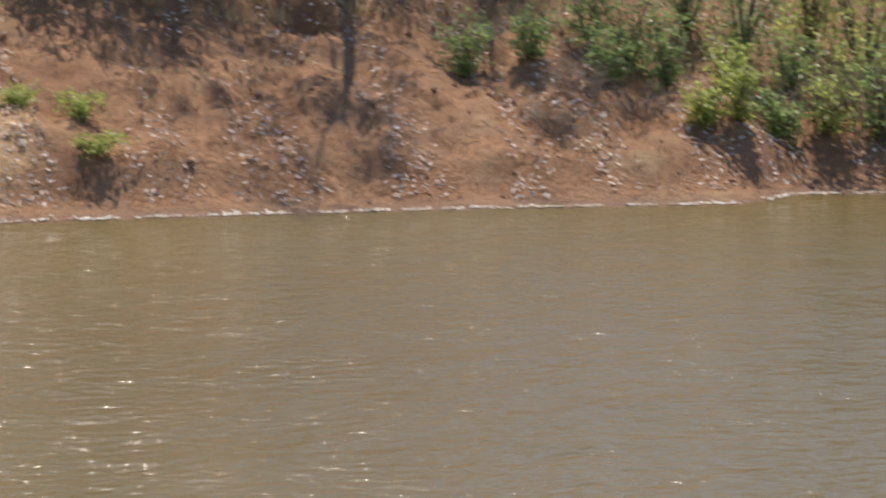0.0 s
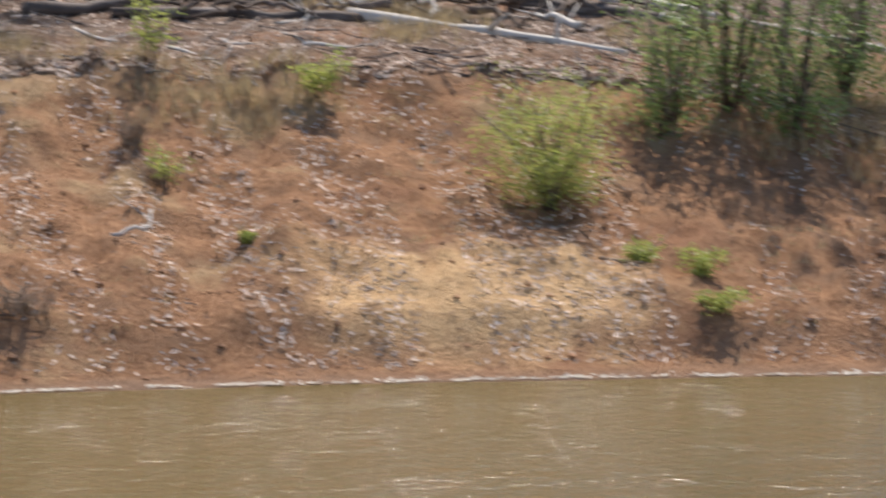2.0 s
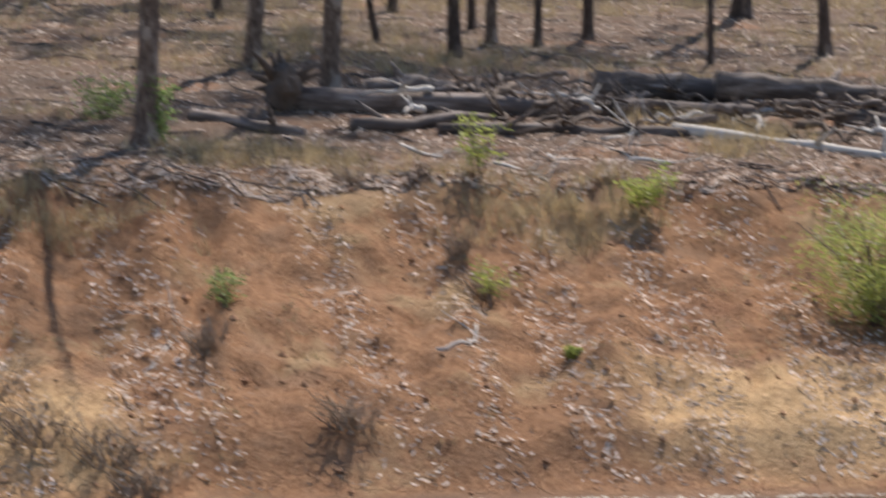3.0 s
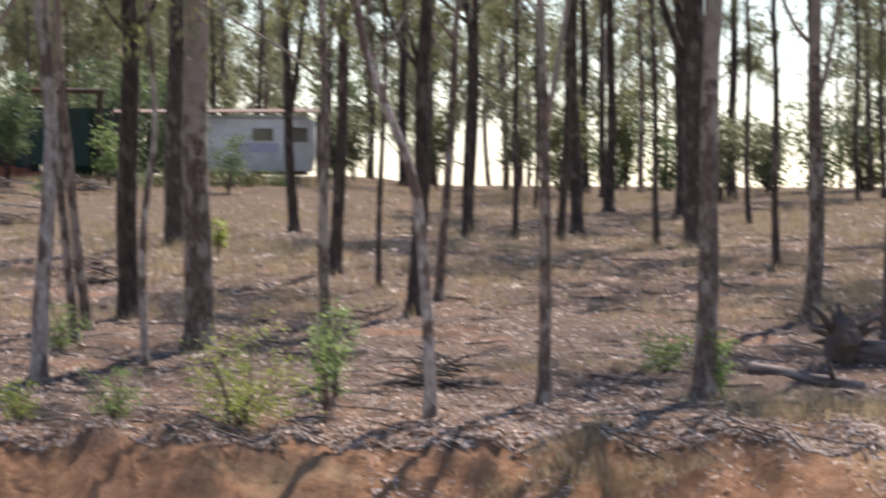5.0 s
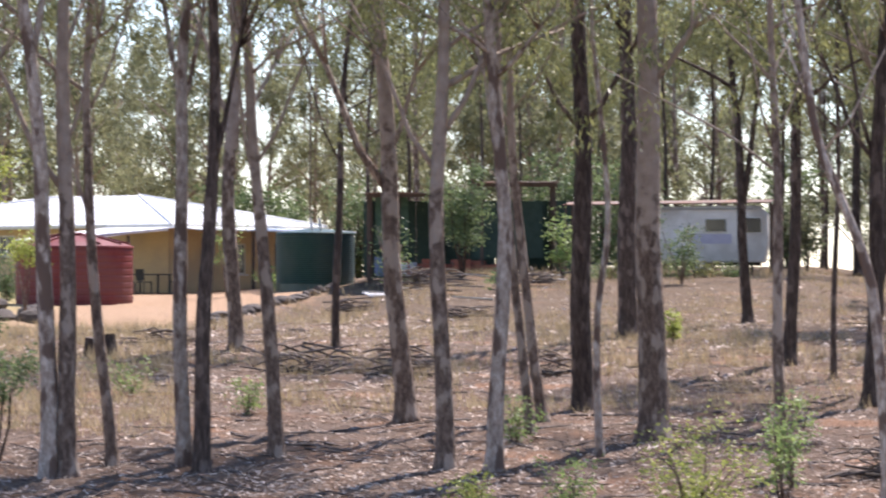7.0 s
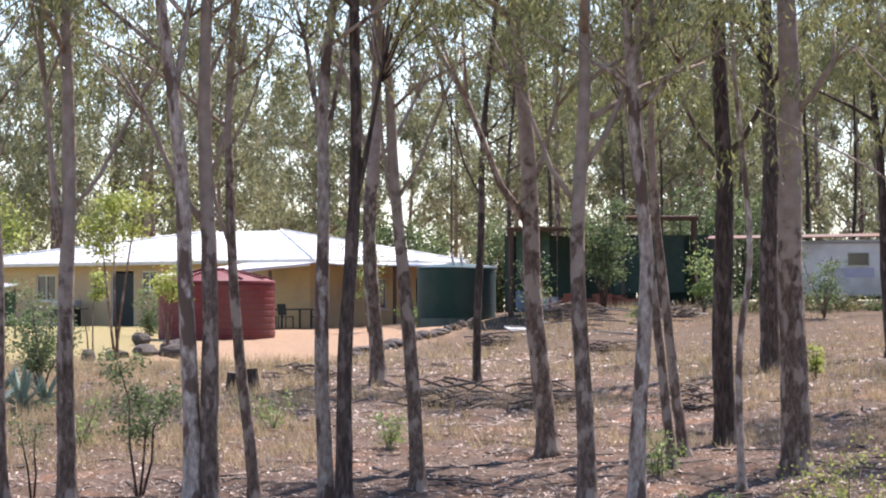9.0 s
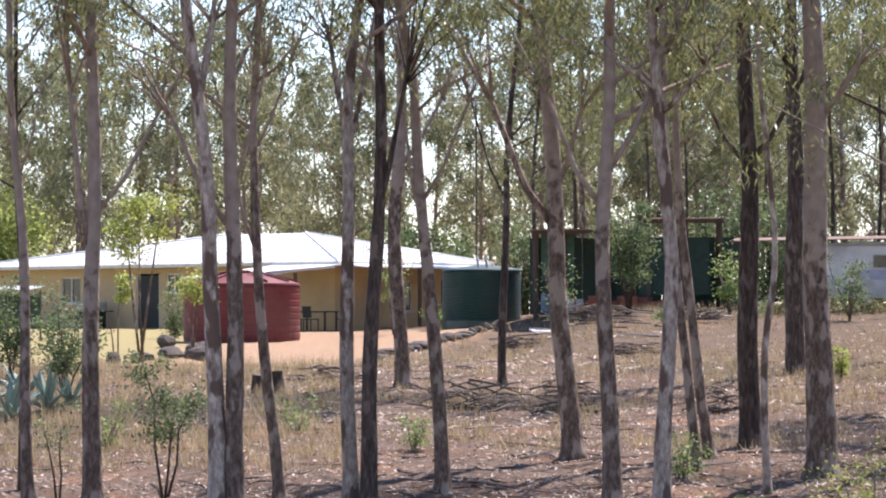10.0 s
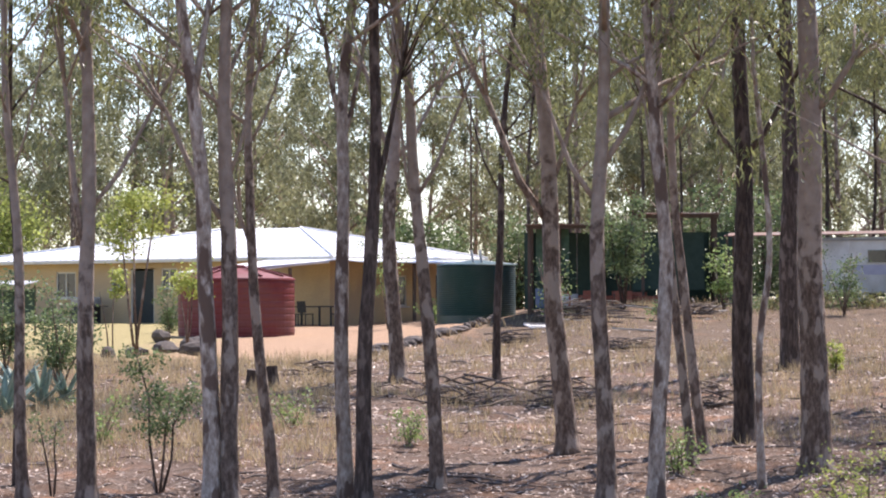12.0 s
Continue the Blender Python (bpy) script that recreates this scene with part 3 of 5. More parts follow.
RUSTY = surface("rusty_iron", ((0.16, 0.075, 0.045), (0.26, 0.15, 0.10)), 5, 0.8, 0.3, 0.01, patch=(0.17, 0.135, 0.11), patch_scale=1.2)
VAN_WHITE = surface("weathered_white_van_paint", ((0.64, 0.61, 0.55), (0.76, 0.73, 0.67)), 3, 0.45, 0.05, 0.005, patch=(0.50, 0.46, 0.40), patch_scale=0.8)
VAN_BLUE = surface("faded_lilac_stripe", ((0.40, 0.38, 0.46), (0.48, 0.46, 0.52)), 4, 0.5, 0)
RUBBER = surface("black_rubber", ((0.015, 0.015, 0.015), (0.03, 0.03, 0.03)), 8, 0.9, 0.2, 0.01)
BLUE_PLASTIC = surface("blue_plastic", ((0.07, 0.11, 0.19), (0.11, 0.16, 0.25)), 4, 0.5, 0)
WHITE_THING = surface("white_enamel", ((0.42, 0.42, 0.42), (0.55, 0.55, 0.54)), 4, 0.4, 0)
RED_BROWN = surface("red_brown_crate", ((0.26, 0.075, 0.045), (0.36, 0.13, 0.08)), 6, 0.85, 0.3, 0.01)
CONCRETE = surface("grey_concrete", ((0.30, 0.28, 0.25), (0.42, 0.40, 0.36)), 9, 0.9, 0.3, 0.01)


def lathe(rings, sides=40):
    """A round body from (radius, height) rings, closed at both ends."""
    verts, faces = [], []
    for q, h in rings:
        verts += [(q * math.cos(2 * math.pi * k / sides), q * math.sin(2 * math.pi * k / sides), h) for k in range(sides)]
    for i in range(len(rings) - 1):
        for k in range(sides):
            a, b = i * sides + k, i * sides + (k + 1) % sides
            faces.append((a, b, b + sides, a + sides))
    faces += [tuple(range(sides))[::-1], tuple(range(len(verts) - sides, len(verts)))]
    return verts, faces


def slab(corners, thick):
    """A sheet through the corners, thickened downwards."""
    n = len(corners)
    verts = list(corners) + [(x, y, z - thick) for x, y, z in corners]
    faces = [tuple(range(n)), tuple(range(2 * n - 1, n - 1, -1))]
    faces += [(i + n, (i + 1) % n + n, (i + 1) % n, i)[::1] for i in range(n)]
    return verts, faces


def wall_with_holes(length, tall, thick, holes):
    """An upright wall along +x from the origin, with openings (x0, x1, z0, z1) right through it."""
    xs = sorted({0.0, length, *[h[0] for h in holes], *[h[1] for h in holes]})
    zs = sorted({0.0, tall, *[h[2] for h in holes], *[h[3] for h in holes]})
    bm = bmesh.new()
    for x0, x1 in zip(xs, xs[1:]):
        for z0, z1 in zip(zs, zs[1:]):
            cx, cz = (x0 + x1) / 2, (z0 + z1) / 2
            if not any(h[0] < cx < h[1] and h[2] < cz < h[3] for h in holes):
                box(bm, x1 - x0, thick, z1 - z0, pose(cx, thick / 2, cz))
    bmesh.ops.remove_doubles(bm, verts=bm.verts, dist=0.0005)
    inner = [f for f in bm.faces if sum(1 for g in bm.faces if g is not f and (g.calc_center_median() - f.calc_center_median()).length < 1e-4)]
    bmesh.ops.delete(bm, geom=inner, context="FACES")
    return bm


def window(house, x, y, z, w, h, turn):
    """A sliding window set in its opening: frame bars, glass and a sill; x, y, z is the middle of the opening's foot."""
    at = pose(x, y, z, 0, 0, turn)
    frame_bm = bmesh.new()
    for dx in (-w / 2 + 0.03, 0, w / 2 - 0.03):
        box(frame_bm, 0.06, 0.06, h, at @ pose(dx, 0.06, h / 2))
    for dz in (0.03, h - 0.03):
        box(frame_bm, w - 0.18, 0.05, 0.06, at @ pose(0, 0.06, dz))
    win = part("window", frame_bm, TRIM_PALE, house, "pale aluminium sliding window frame")
    for dx in (-w / 4, w / 4):
        part("pane", boxed(w / 2 - 0.06, 0.012, h - 0.1, at @ pose(dx, 0.08, h / 2)), DARK_GLASS, win)
    part("sill", boxed(w + 0.12, 0.16, 0.05, at @ pose(0, -0.03, -0.028), 0.008), TRIM_PALE, win)


def build_house():
    x, y, _ = spot(-1.757, 134)
    house = thing("house", x, y, 6.95, -37.9, "low tan farmhouse with white hipped steel roof", "house")
    L, D, T = 19.5, 8.8, 2.65
    part("slab", boxed(L + 0.3, D + 0.3, 0.6, pose(-L / 2, D / 2, -0.28)), CONCRETE, house)
    front_holes = [(4.5, 5.65, 1.15, 2.25), (7.7, 8.6, 1.5, 2.35), (8.8, 10.1, 0.03, 2.35), (10.5, 11.4, 1.5, 2.35), (15.2, 17.0, 0.03, 2.1)]
    bm = wall_with_holes(L, T, 0.22, front_holes)
    bm.transform(pose(-L, 0, 0.02))
    part("front_wall", bm, PAINT_TAN, house)
    side_holes = [(3.4, 4.7, 0.75, 2.0), (6.6, 7.6, 0.03, 2.1)]
    bm = wall_with_holes(D - 0.22, T, 0.22, side_holes)
    bm.transform(pose(0, 0.22, 0.02) @ pose(0, 0, 0, 0, 0, 90))
    part("side_wall", bm, PAINT_TAN, house)
    part("rear_wall", boxed(L - 0.22, 0.22, T, pose(-L / 2 - 0.11, D - 0.11, T / 2 + 0.02)), PAINT_TAN, house)
    part("end_wall", boxed(0.22, D - 0.44, T, pose(-L + 0.11, D / 2, T / 2 + 0.02)), PAINT_TAN, house)
    part("ceiling_lining", boxed(L + 1.2, D + 1.2, 0.05, pose(-L / 2, D / 2, T + 0.05)), TRIM_PALE, house)
    window(house, -L + 5.075, 0.0, 1.17, 1.15, 1.1, 0)
    window(house, -L + 8.15, 0.0, 1.52, 0.9, 0.85, 0)
    window(house, -L + 10.95, 0.0, 1.52, 0.9, 0.85, 0)
    window(house, 0.0, 0.22 + 4.05, 0.77, 1.3, 1.25, 90)
    for w, tall, at in ((1.3, 2.28, pose(-L + 9.45, 0.1, 0.05)), (1.8, 2.03, pose(-L + 16.1, 0.1, 0.05)), (1.0, 2.03, pose(-0.1, 0.22 + 7.1, 0.05, 0, 0, 90))):
        door = part("door", boxed(w - 0.1, 0.05, tall - 0.04, at @ pose(0, 0, tall / 2 - 0.02)), DARK_DOOR, house, "dark screen door")
        for dx in (-w / 2 + 0.025, w / 2 - 0.025):
            part("jamb", boxed(0.05, 0.14, tall, at @ pose(dx, 0, tall / 2)), TRIM_PALE, door)
        part("handle", boxed(0.03, 0.07, 0.14, at @ pose(w / 2 - 0.14, -0.06, 1.0), 0.01), BLACK_METAL, door)
    o, e, top = 0.7, T + 0.1, 4.05
    a, b, c, d = (-L - o, -o, e), (o, -o, e), (o, D + o, e), (-L - o, D + o, e)
    r0, r1 = (-9.4, D / 2, top), (-5.2, D / 2, top)
    for name, corners in (("roof_front", (a, b, r1, r0)), ("roof_side", (b, c, r1)), ("roof_rear", (c, d, r0, r1)), ("roof_end", (d, a, r0))):
        v, f = slab(corners, 0.03)
        roof = raw(name, v, f, ROOF_WHITE, house)
        p, q = Vector(corners[0]), Vector(corners[1])
        run = (q - p).length
        apex = [Vector(k) for k in corners[2:]]
        normal = (q - p).cross(apex[0] - p).normalized()
        uphill = normal.cross((q - p).normalized())
        rb = bmesh.new()
        for i in range(1, int(run / 0.76)):
            s = i * 0.76
            foot = p + (q - p).normalized() * s
            lo_end = (apex[-1] - p).dot((q - p).normalized())
            hi_end = (apex[0] - p).dot((q - p).normalized())
            full = (apex[0] - p).dot(uphill)
            reach = full * min(1.0, s / max(0.1, lo_end), (run - s) / max(0.1, run - hi_end))
            if reach > 0.5:
                m = Matrix((((q - p).normalized()), uphill, normal)).transposed().to_4x4()
                box(rb, 0.04, reach, 0.03, Matrix.Translation(foot + uphill * (reach / 2) + normal * 0.016) @ m)
        part("roof_ribs", rb, ROOF_WHITE, roof)
    for p, q in ((a, b), (b, c), (c, d), (d, a)):
        p, q = Vector(p), Vector(q)
        mid = (p + q) / 2
        turn = math.degrees(math.atan2(q.y - p.y, q.x - p.x))
        part("gutter", boxed((q - p).length, 0.12, 0.13, pose(mid.x, mid.y, mid.z - 0.09, 0, 0, turn), 0.02), TRIM_PALE, house)
    for p, q in ((a, r0), (b, r1), (c, r1), (d, r0), (r0, r1)):
        v, f = tube([Vector(p) + Vector((0, 0, 0.03)), Vector(q) + Vector((0, 0, 0.03))], [0.045, 0.045], 8)
        raw("ridge_cap", v, f, ROOF_WHITE, house, even=True)
    # lean-to patio roof at the near corner
    v, f = slab(((-2.6, -6.0, 2.1), (0.9, -6.0, 2.1), (0.9, -0.72, 2.62), (-2.6, -0.72, 2.62)), 0.05)
    raw("patio_roof", v, f, ROOF_WHITE, house)
    part("patio_beam", boxed(3.4, 0.08, 0.16, pose(-0.85, -5.85, 1.97)), TRIM_PALE, house)
    for px in (-2.4, 0.75):
        for py in (-5.85, -3.3):
            top = 1.9 if py < -5 else 2.25
            part("patio_post", boxed(0.1, 0.1, top + 0.4, pose(px, py, top / 2 - 0.2), 0.01), TIMBER, house)
    part("patio_rail", boxed(0.08, 2.4, 0.12, pose(0.75, -4.55, 0.85)), TIMBER, house)
    for py in (0.2, 3.0, 6.0, 8.6):
        part("verandah_post", boxed(0.11, 0.11, 2.7, pose(1.9, py, 1.15), 0.01), TIMBER, house)
    v, f = slab(((0.72, -0.7, 2.66), (2.2, -0.7, 2.52), (2.2, D + 0.7, 2.52), (0.72, D + 0.7, 2.66)), 0.05)
    raw("verandah_roof", v, f, ROOF_WHITE, house)

    mx, my, mz = spot(0.64, 147)
    mast = thing("antenna_mast", mx, my, mz, 0, "tall thin pole with a television aerial behind the house", "antenna")
    v, f = lathe(((0.05, -0.3), (0.045, 5), (0.035, 9.6)), 8)
    raw("pole", v, f, TIMBER, mast)
    part("boom", boxed(2.1, 0.04, 0.04, pose(-0.5, 0, 9.5)), WHITE_THING, mast)
    for i in range(9):
        part("element", boxed(0.02, 0.9 - 0.05 * i, 0.02, pose(-1.45 + 0.24 * i, 0, 9.53, 0, 0, 20)), WHITE_THING, mast)
    return house


build_house()


def build_tanks():
    x, y, z = spot(-3.33, 117)
    tank = thing("red_water_tank", x, y, z + 0.06, 0, "round dull red poly water tank with domed lid", "water tank")
    rings = [(2.0, -0.3)]
    for i in range(8):
        h = 0.03 + i * 0.225
        rings += [(2.0, h), (2.014, h + 0.04), (2.014, h + 0.16), (2.0, h + 0.2)]
    rings += [(1.98, 1.85)]
    v, f = lathe(rings, 56)
    raw("wall", v, f, RED_TANK, tank)
    v, f = lathe(((2.04, 1.85), (2.02, 1.92), (1.4, 2.1), (0.6, 2.25), (0.32, 2.28)), 56)
    lid = raw("lid", v, f, RED_TANK, tank)
    for i in range(12):
        a = 30 * i
        part("lid_rib", boxed(1.5, 0.07, 0.06, pose(1.2 * math.cos(radians(a)), 1.2 * math.sin(radians(a)), 2.18, 0, 14.0, a), 0.015), RED_TANK, lid)
    v, f = lathe(((0.3, 2.24), (0.3, 2.36), (0.26, 2.4)), 20)
    raw("hatch", v, f, RED_TANK, tank)
    part("inlet_pipe", boxed(2.4, 0.09, 0.09, pose(2.0, 0.3, 2.4, 0, -5, 8), 0.02), WHITE_THING, tank, "white inlet pipe")

    x, y, z = spot(0.72, 129)
    tank = thing("green_water_tank", x, y, max(z, 7.28) + 0.03, 0, "round dark green corrugated steel water tank", "water tank")
    rings = [(1.5, -0.5)] + [(1.5 + 0.018 * math.sin(i * math.pi / 2), 0.02 + i * 0.019) for i in range(100)]
    v, f = lathe(rings, 64)
    raw("wall", v, f, GREEN_TANK, tank)
    v, f = lathe(((1.53, 1.92), (1.5, 1.96), (0.3, 2.12), (0.25, 2.12)), 48)
    raw("lid", v, f, GREEN_TANK, tank)
    for dx in (-0.1, 0.22):
        v, f = tube([Vector((dx, -0.9, 1.95)), Vector((dx - 0.1, -0.9, 2.5))], [0.05, 0.05], 8)
        raw("pipe", v, f, WHITE_THING, tank)


build_tanks()


def build_shed():
    x, y, z = spot(3.1, 124)
    shed = thing("open_shed", x, y, z, -3, "open farm shed with flat iron roof and green walls", "shed")
    for px in (-3.2, -2.1, -0.5, 0.95, 2.3, 3.6):
        for py in (0.0, 4.0):
            part("post", boxed(0.12, 0.12, 3.3 if px < 0.5 else 3.65, pose(px, py, 1.3 if px < 0.5 else 1.55), 0.01), TIMBER, shed)
    for name, x0, x1, z0, z1 in (("lower_roof", -3.35, 0.6, 2.95, 3.08), ("upper_roof", 0.75, 3.75, 3.32, 3.5)):
        v, f = slab(((x0, -0.8, z0), (x1, -0.8, z0), (x1, 4.6, z1), (x0, 4.6, z1)), 0.05)
        roof = raw(name, v, f, RUSTY, shed)
        for i in range(4):
            part("purlin", boxed(x1 - x0 - 0.1, 0.07, 0.12, pose((x0 + x1) / 2, -0.6 + 1.6 * i, z0 - 0.11 + 0.05 * i)), TIMBER, roof)
    for i in range(8):
        part("wall_sheet", boxed(0.98, 0.04, 2.9, pose(-3.0 + i, 4.1 + 0.02 * (i % 2), 1.3)), GREEN_WALL, shed)
    for i in range(5):
        part("side_sheet", boxed(0.04, 0.82, 2.6, pose(3.8 + 0.02 * (i % 2), 0.45 + 0.84 * i, 1.2)), GREEN_WALL, shed)
    part("screen", boxed(1.2, 0.03, 1.75, pose(-2.35, 0.08, 1.95)), SHADE_CLOTH, shed, "faded green shade cloth")
    part("screen", boxed(2.6, 0.03, 2.1, pose(1.9, 0.6, 1.6)), GREEN_WALL, shed)
    for k, (dx, w, h, m, nm, lb) in enumerate(((-2.7, 0.6, 0.7, BLUE_PLASTIC, "blue_drum", "blue plastic drum beside the shed"), (-1.9, 0.9, 0.5, WHITE_THING, "white_tub", "white enamel tub under the shed roof"))):
        t = thing(nm, x + dx, y - 0.6, z - 0.1, 0, lb, "drum" if k == 0 else "tub")
        v, f = lathe(((w / 2 * 0.9, 0), (w / 2, 0.1), (w / 2, h * 0.5), (w / 2 * 1.04, h * 0.55), (w / 2, h * 0.6), (w / 2, h), (w / 2 * 0.85, h)), 20)
        raw("body", v, f, m, t)
    rng = random.Random(4)
    for i in range(9):
        c = thing("crate", x - 2.6 + 0.55 * i, y - 0.5 + rng.uniform(-0.2, 0.4), z - 0.05, rng.uniform(-25, 25), "old red-brown crate stacked in the shed", "crate", "crates in the shed")
        w, h = rng.uniform(0.45, 0.7), rng.uniform(0.35, 0.6)
        for j in range(3):
            part("slat", boxed(w, 0.03, h / 3 - 0.02, pose(0, -w / 2, h * (j + 0.5) / 3)), RED_BROWN, c)
            part("slat", boxed(w, 0.03, h / 3 - 0.02, pose(0, w / 2, h * (j + 0.5) / 3)), RED_BROWN, c)
        part("crate_bottom", boxed(w, w - 0.04, 0.04, pose(0, 0, 0.05)), RED_BROWN, c)
        part("load", boxed(w - 0.06, w - 0.08, h * 0.7, pose(0, 0, h * 0.5), 0.06), RUSTY, c)


build_shed()


def build_van():
    x, y, z = spot(7.15, 120)
    z -= 0.05
    van = thing("caravan", x, y, z, -10, "old white caravan with faded lilac stripe under the gums", "caravan")
    L, W, lo, hi = 5.2, 2.2, 0.45, 2.45
    side = [(-2.55, lo + 0.25), (-2.6, 1.0), (-2.6, hi - 0.35), (-2.4, hi - 0.05), (2.25, hi), (2.55, hi - 0.25), (2.6, 1.2), (2.45, lo), (-2.35, lo)]
    verts = [(px, -W / 2, pz) for px, pz in side] + [(px, W / 2, pz) for px, pz in side]
    n = len(side)
    faces = [tuple(range(n)), tuple(range(2 * n - 1, n - 1, -1))] + [(i, i + n, (i + 1) % n + n, (i + 1) % n) for i in range(n)]
    bm = bmesh.new()
    bv = [bm.verts.new(p) for p in verts]
    for f in faces:
        bm.faces.new([bv[i] for i in f])
    bmesh.ops.recalc_face_normals(bm, faces=bm.faces)
    bmesh.ops.bevel(bm, geom=list(bm.edges), offset=0.06, segments=2, profile=0.6, affect="EDGES")
    body = part("body", bm, VAN_WHITE, van)
    for wx, ww, wh in ((-1.7, 0.7, 0.5), (0.75, 0.7, 0.42), (1.95, 0.75, 0.5)):
        w = part("window", boxed(ww + 0.08, 0.04, wh + 0.08, pose(wx, -W / 2 - 0.01, 1.75), 0.01), TRIM_PALE, van)
        part("pane", boxed(ww, 0.02, wh, pose(wx, -W / 2 - 0.035, 1.75)), DARK_GLASS, w)
    part("stripe", boxed(1.5, 0.012, 0.34, pose(0.55, -W / 2 - 0.004, 1.28)), VAN_BLUE, body)
    door = part("door", boxed(0.62, 0.03, 1.75, pose(-0.55, -W / 2 - 0.012, 1.4), 0.01), VAN_WHITE, van)
    part("handle", boxed(0.1, 0.05, 0.04, pose(-0.32, -W / 2 - 0.05, 1.35)), BLACK_METAL, door)
    for wy in (-0.95, 0.95):
        v, f = lathe(((0.2, -0.09), (0.31, -0.08), (0.33, -0.03), (0.33, 0.03), (0.31, 0.08), (0.2, 0.09)), 22)
        tyre = raw("wheel", v, f, RUBBER, van)
        tyre.matrix_local = pose(0.2, wy, 0.3, 90, 0, 0)
        v, f = lathe(((0.18, -0.1), (0.19, 0.0), (0.18, 0.1)), 16)
        raw("rim", v, f, WHITE_THING, tyre)
    part("chassis", boxed(4.6, 1.2, 0.12, pose(0, 0, 0.4)), BLACK_METAL, van)
    part("drawbar", boxed(1.3, 0.12, 0.1, pose(-3.1, 0, 0.42)), BLACK_METAL, van)
    for sx in (-1.9, 2.0):
        part("jack", boxed(0.08, 0.08, 0.45, pose(sx, -0.8, 0.2)), BLACK_METAL, van)
    part("awning_rail", boxed(4.6, 0.06, 0.07, pose(-0.1, -W / 2 - 0.03, hi - 0.12)), CONCRETE, van)
    v, f = slab(((-4.6, -1.3, 2.5), (2.7, -1.3, 2.56), (2.7, 1.4, 2.72), (-4.6, 1.4, 2.66)), 0.04)
    roof = thing("van_shelter", x, y, z, -10, "flat rusty iron roof on posts over the caravan", "shelter")
    raw("roof", v, f, RUSTY, roof)
    for px in (-4.5, 2.66):
        for py in (-1.25, 1.35):
            part("post", boxed(0.08, 0.08, 2.75, pose(px, py, 1.17)), TIMBER, roof)

    x, y, z = spot(21.6, 152)
    hut = thing("dark_hut", x, y, z - 0.1, -20, "small dark brown hut on the rise", "hut")
    part("wall", boxed(5.2, 3.2, 2.3, pose(0, 0, 1.1)), TIMBER, hut)
    v, f = slab(((-3, -2, 2.3), (3, -2, 2.3), (3, 2, 2.75), (-3, 2, 2.75)), 0.06)
    raw("roof", v, f, RUSTY, hut)
    part("door", boxed(0.9, 0.06, 1.95, pose(-0.8, -1.63, 1.0)), BLACK_METAL, hut)


build_van()

# ---- shrubs ----
def shrub(name, az, r, tall, wide, leaf, label, seed, leaves=900, size=(0.11, 0.035), stems=7, base=0.15, bark="m", category="shrub", hang=0.2):
    """A shrub: several stems from one root, each branching, with leaf clumps along them."""
    rng = random.Random(seed)
    x, y, z = spot(az, r)
    bush = thing(name, x, y, z, rng.uniform(0, 360), label, category)
    lv, lf = [], []
    tips = []
    for i in range(stems):
        a = 2 * math.pi * (i + rng.random()) / stems
        lean = rng.uniform(0.15, 0.5) * wide
        top = tall * rng.uniform(0.6, 1.0)
        line = [Vector((math.cos(a) * lean * u, math.sin(a) * lean * u, top * (1.25 * u - 0.25 * u * u) - 0.1 * (u == 0))) + Vector((rng.gauss(0, 0.03), rng.gauss(0, 0.03), 0)) * wide for u in (0, 0.3, 0.6, 1.0)]
        q = 0.008 + 0.008 * tall
        bv, bf = tube(line, [q, q * 0.8, q * 0.6, q * 0.25], 5)
        raw("stem", bv, bf, BARKS[bark], bush, even=True)
        for u in ((1, 1, 1, 2, 2, 3, 3) if base < 0.13 else (1, 2, 2, 3, 3)):
            tips.append(line[u].lerp(line[u - 1 if base < 0.13 else max(1, u - 1)], rng.random() * 0.75))
    tips = [t + Vector((rng.gauss(0, 0.10), rng.gauss(0, 0.10), rng.gauss(0, 0.07))) * wide for t in tips for _ in range(2)]
    tips = [t for t in tips if t.z > base * tall]
    each = max(6, int(1.8 * leaves) // max(1, len(tips)))
    for t in tips:
        spray(rng, t, 0.075 * (wide + tall) / 2 * rng.uniform(0.6, 1.4), each, size[0] * 0.82, size[1] * 0.62, hang, lv, lf)
    raw("foliage", lv, lf, leaf, bush)
    return bush


shrub("wattle_bush", 27.4, 50.2, 1.9, 2.7, LEAF_BRIGHT, "airy yellow-green bush growing on the clay bank", 11, 3600, (0.14, 0.018), 16, 0.05)
for i, (az, r, tall, wide) in enumerate(((29.35, 53.2, 2.9, 2.3), (30.4, 53.9, 3.8, 2.8), (31.5, 54.0, 3.2, 2.4), (32.3, 56.4, 3.0, 2.2))):
    shrub("young_wattle_tree", az, r, tall, wide, LEAF_GREEN, "green feathery young tree at the bank's top edge", 20 + i, 1150, (0.15, 0.038), 9, 0.04, "m", "tree")
for i, (az, r, tall, wide) in enumerate(((28.95, 48.4, 0.28, 0.75), (30.0, 48.4, 0.36, 0.8), (30.3, 47.5, 0.3, 0.8), (22.25, 47.3, 0.14, 0.25))):
    shrub("green_clump", az, r, tall, wide, LEAF_BRIGHT, "low bright green weed clump on bare clay", 30 + i, 420, (0.08, 0.03), 8, 0.02, category="weed")
shrub("seedling", 23.4, 52.1, 0.7, 0.9, LEAF_BRIGHT, "bright green seedling on the upper bank", 40, 260, (0.13, 0.04), 5, 0.2)
shrub("seedling", 20.6, 52.6, 1.0, 0.9, LEAF_BRIGHT, "thin leafy seedling on the upper bank", 41, 130, (0.12, 0.035), 5, 0.2)
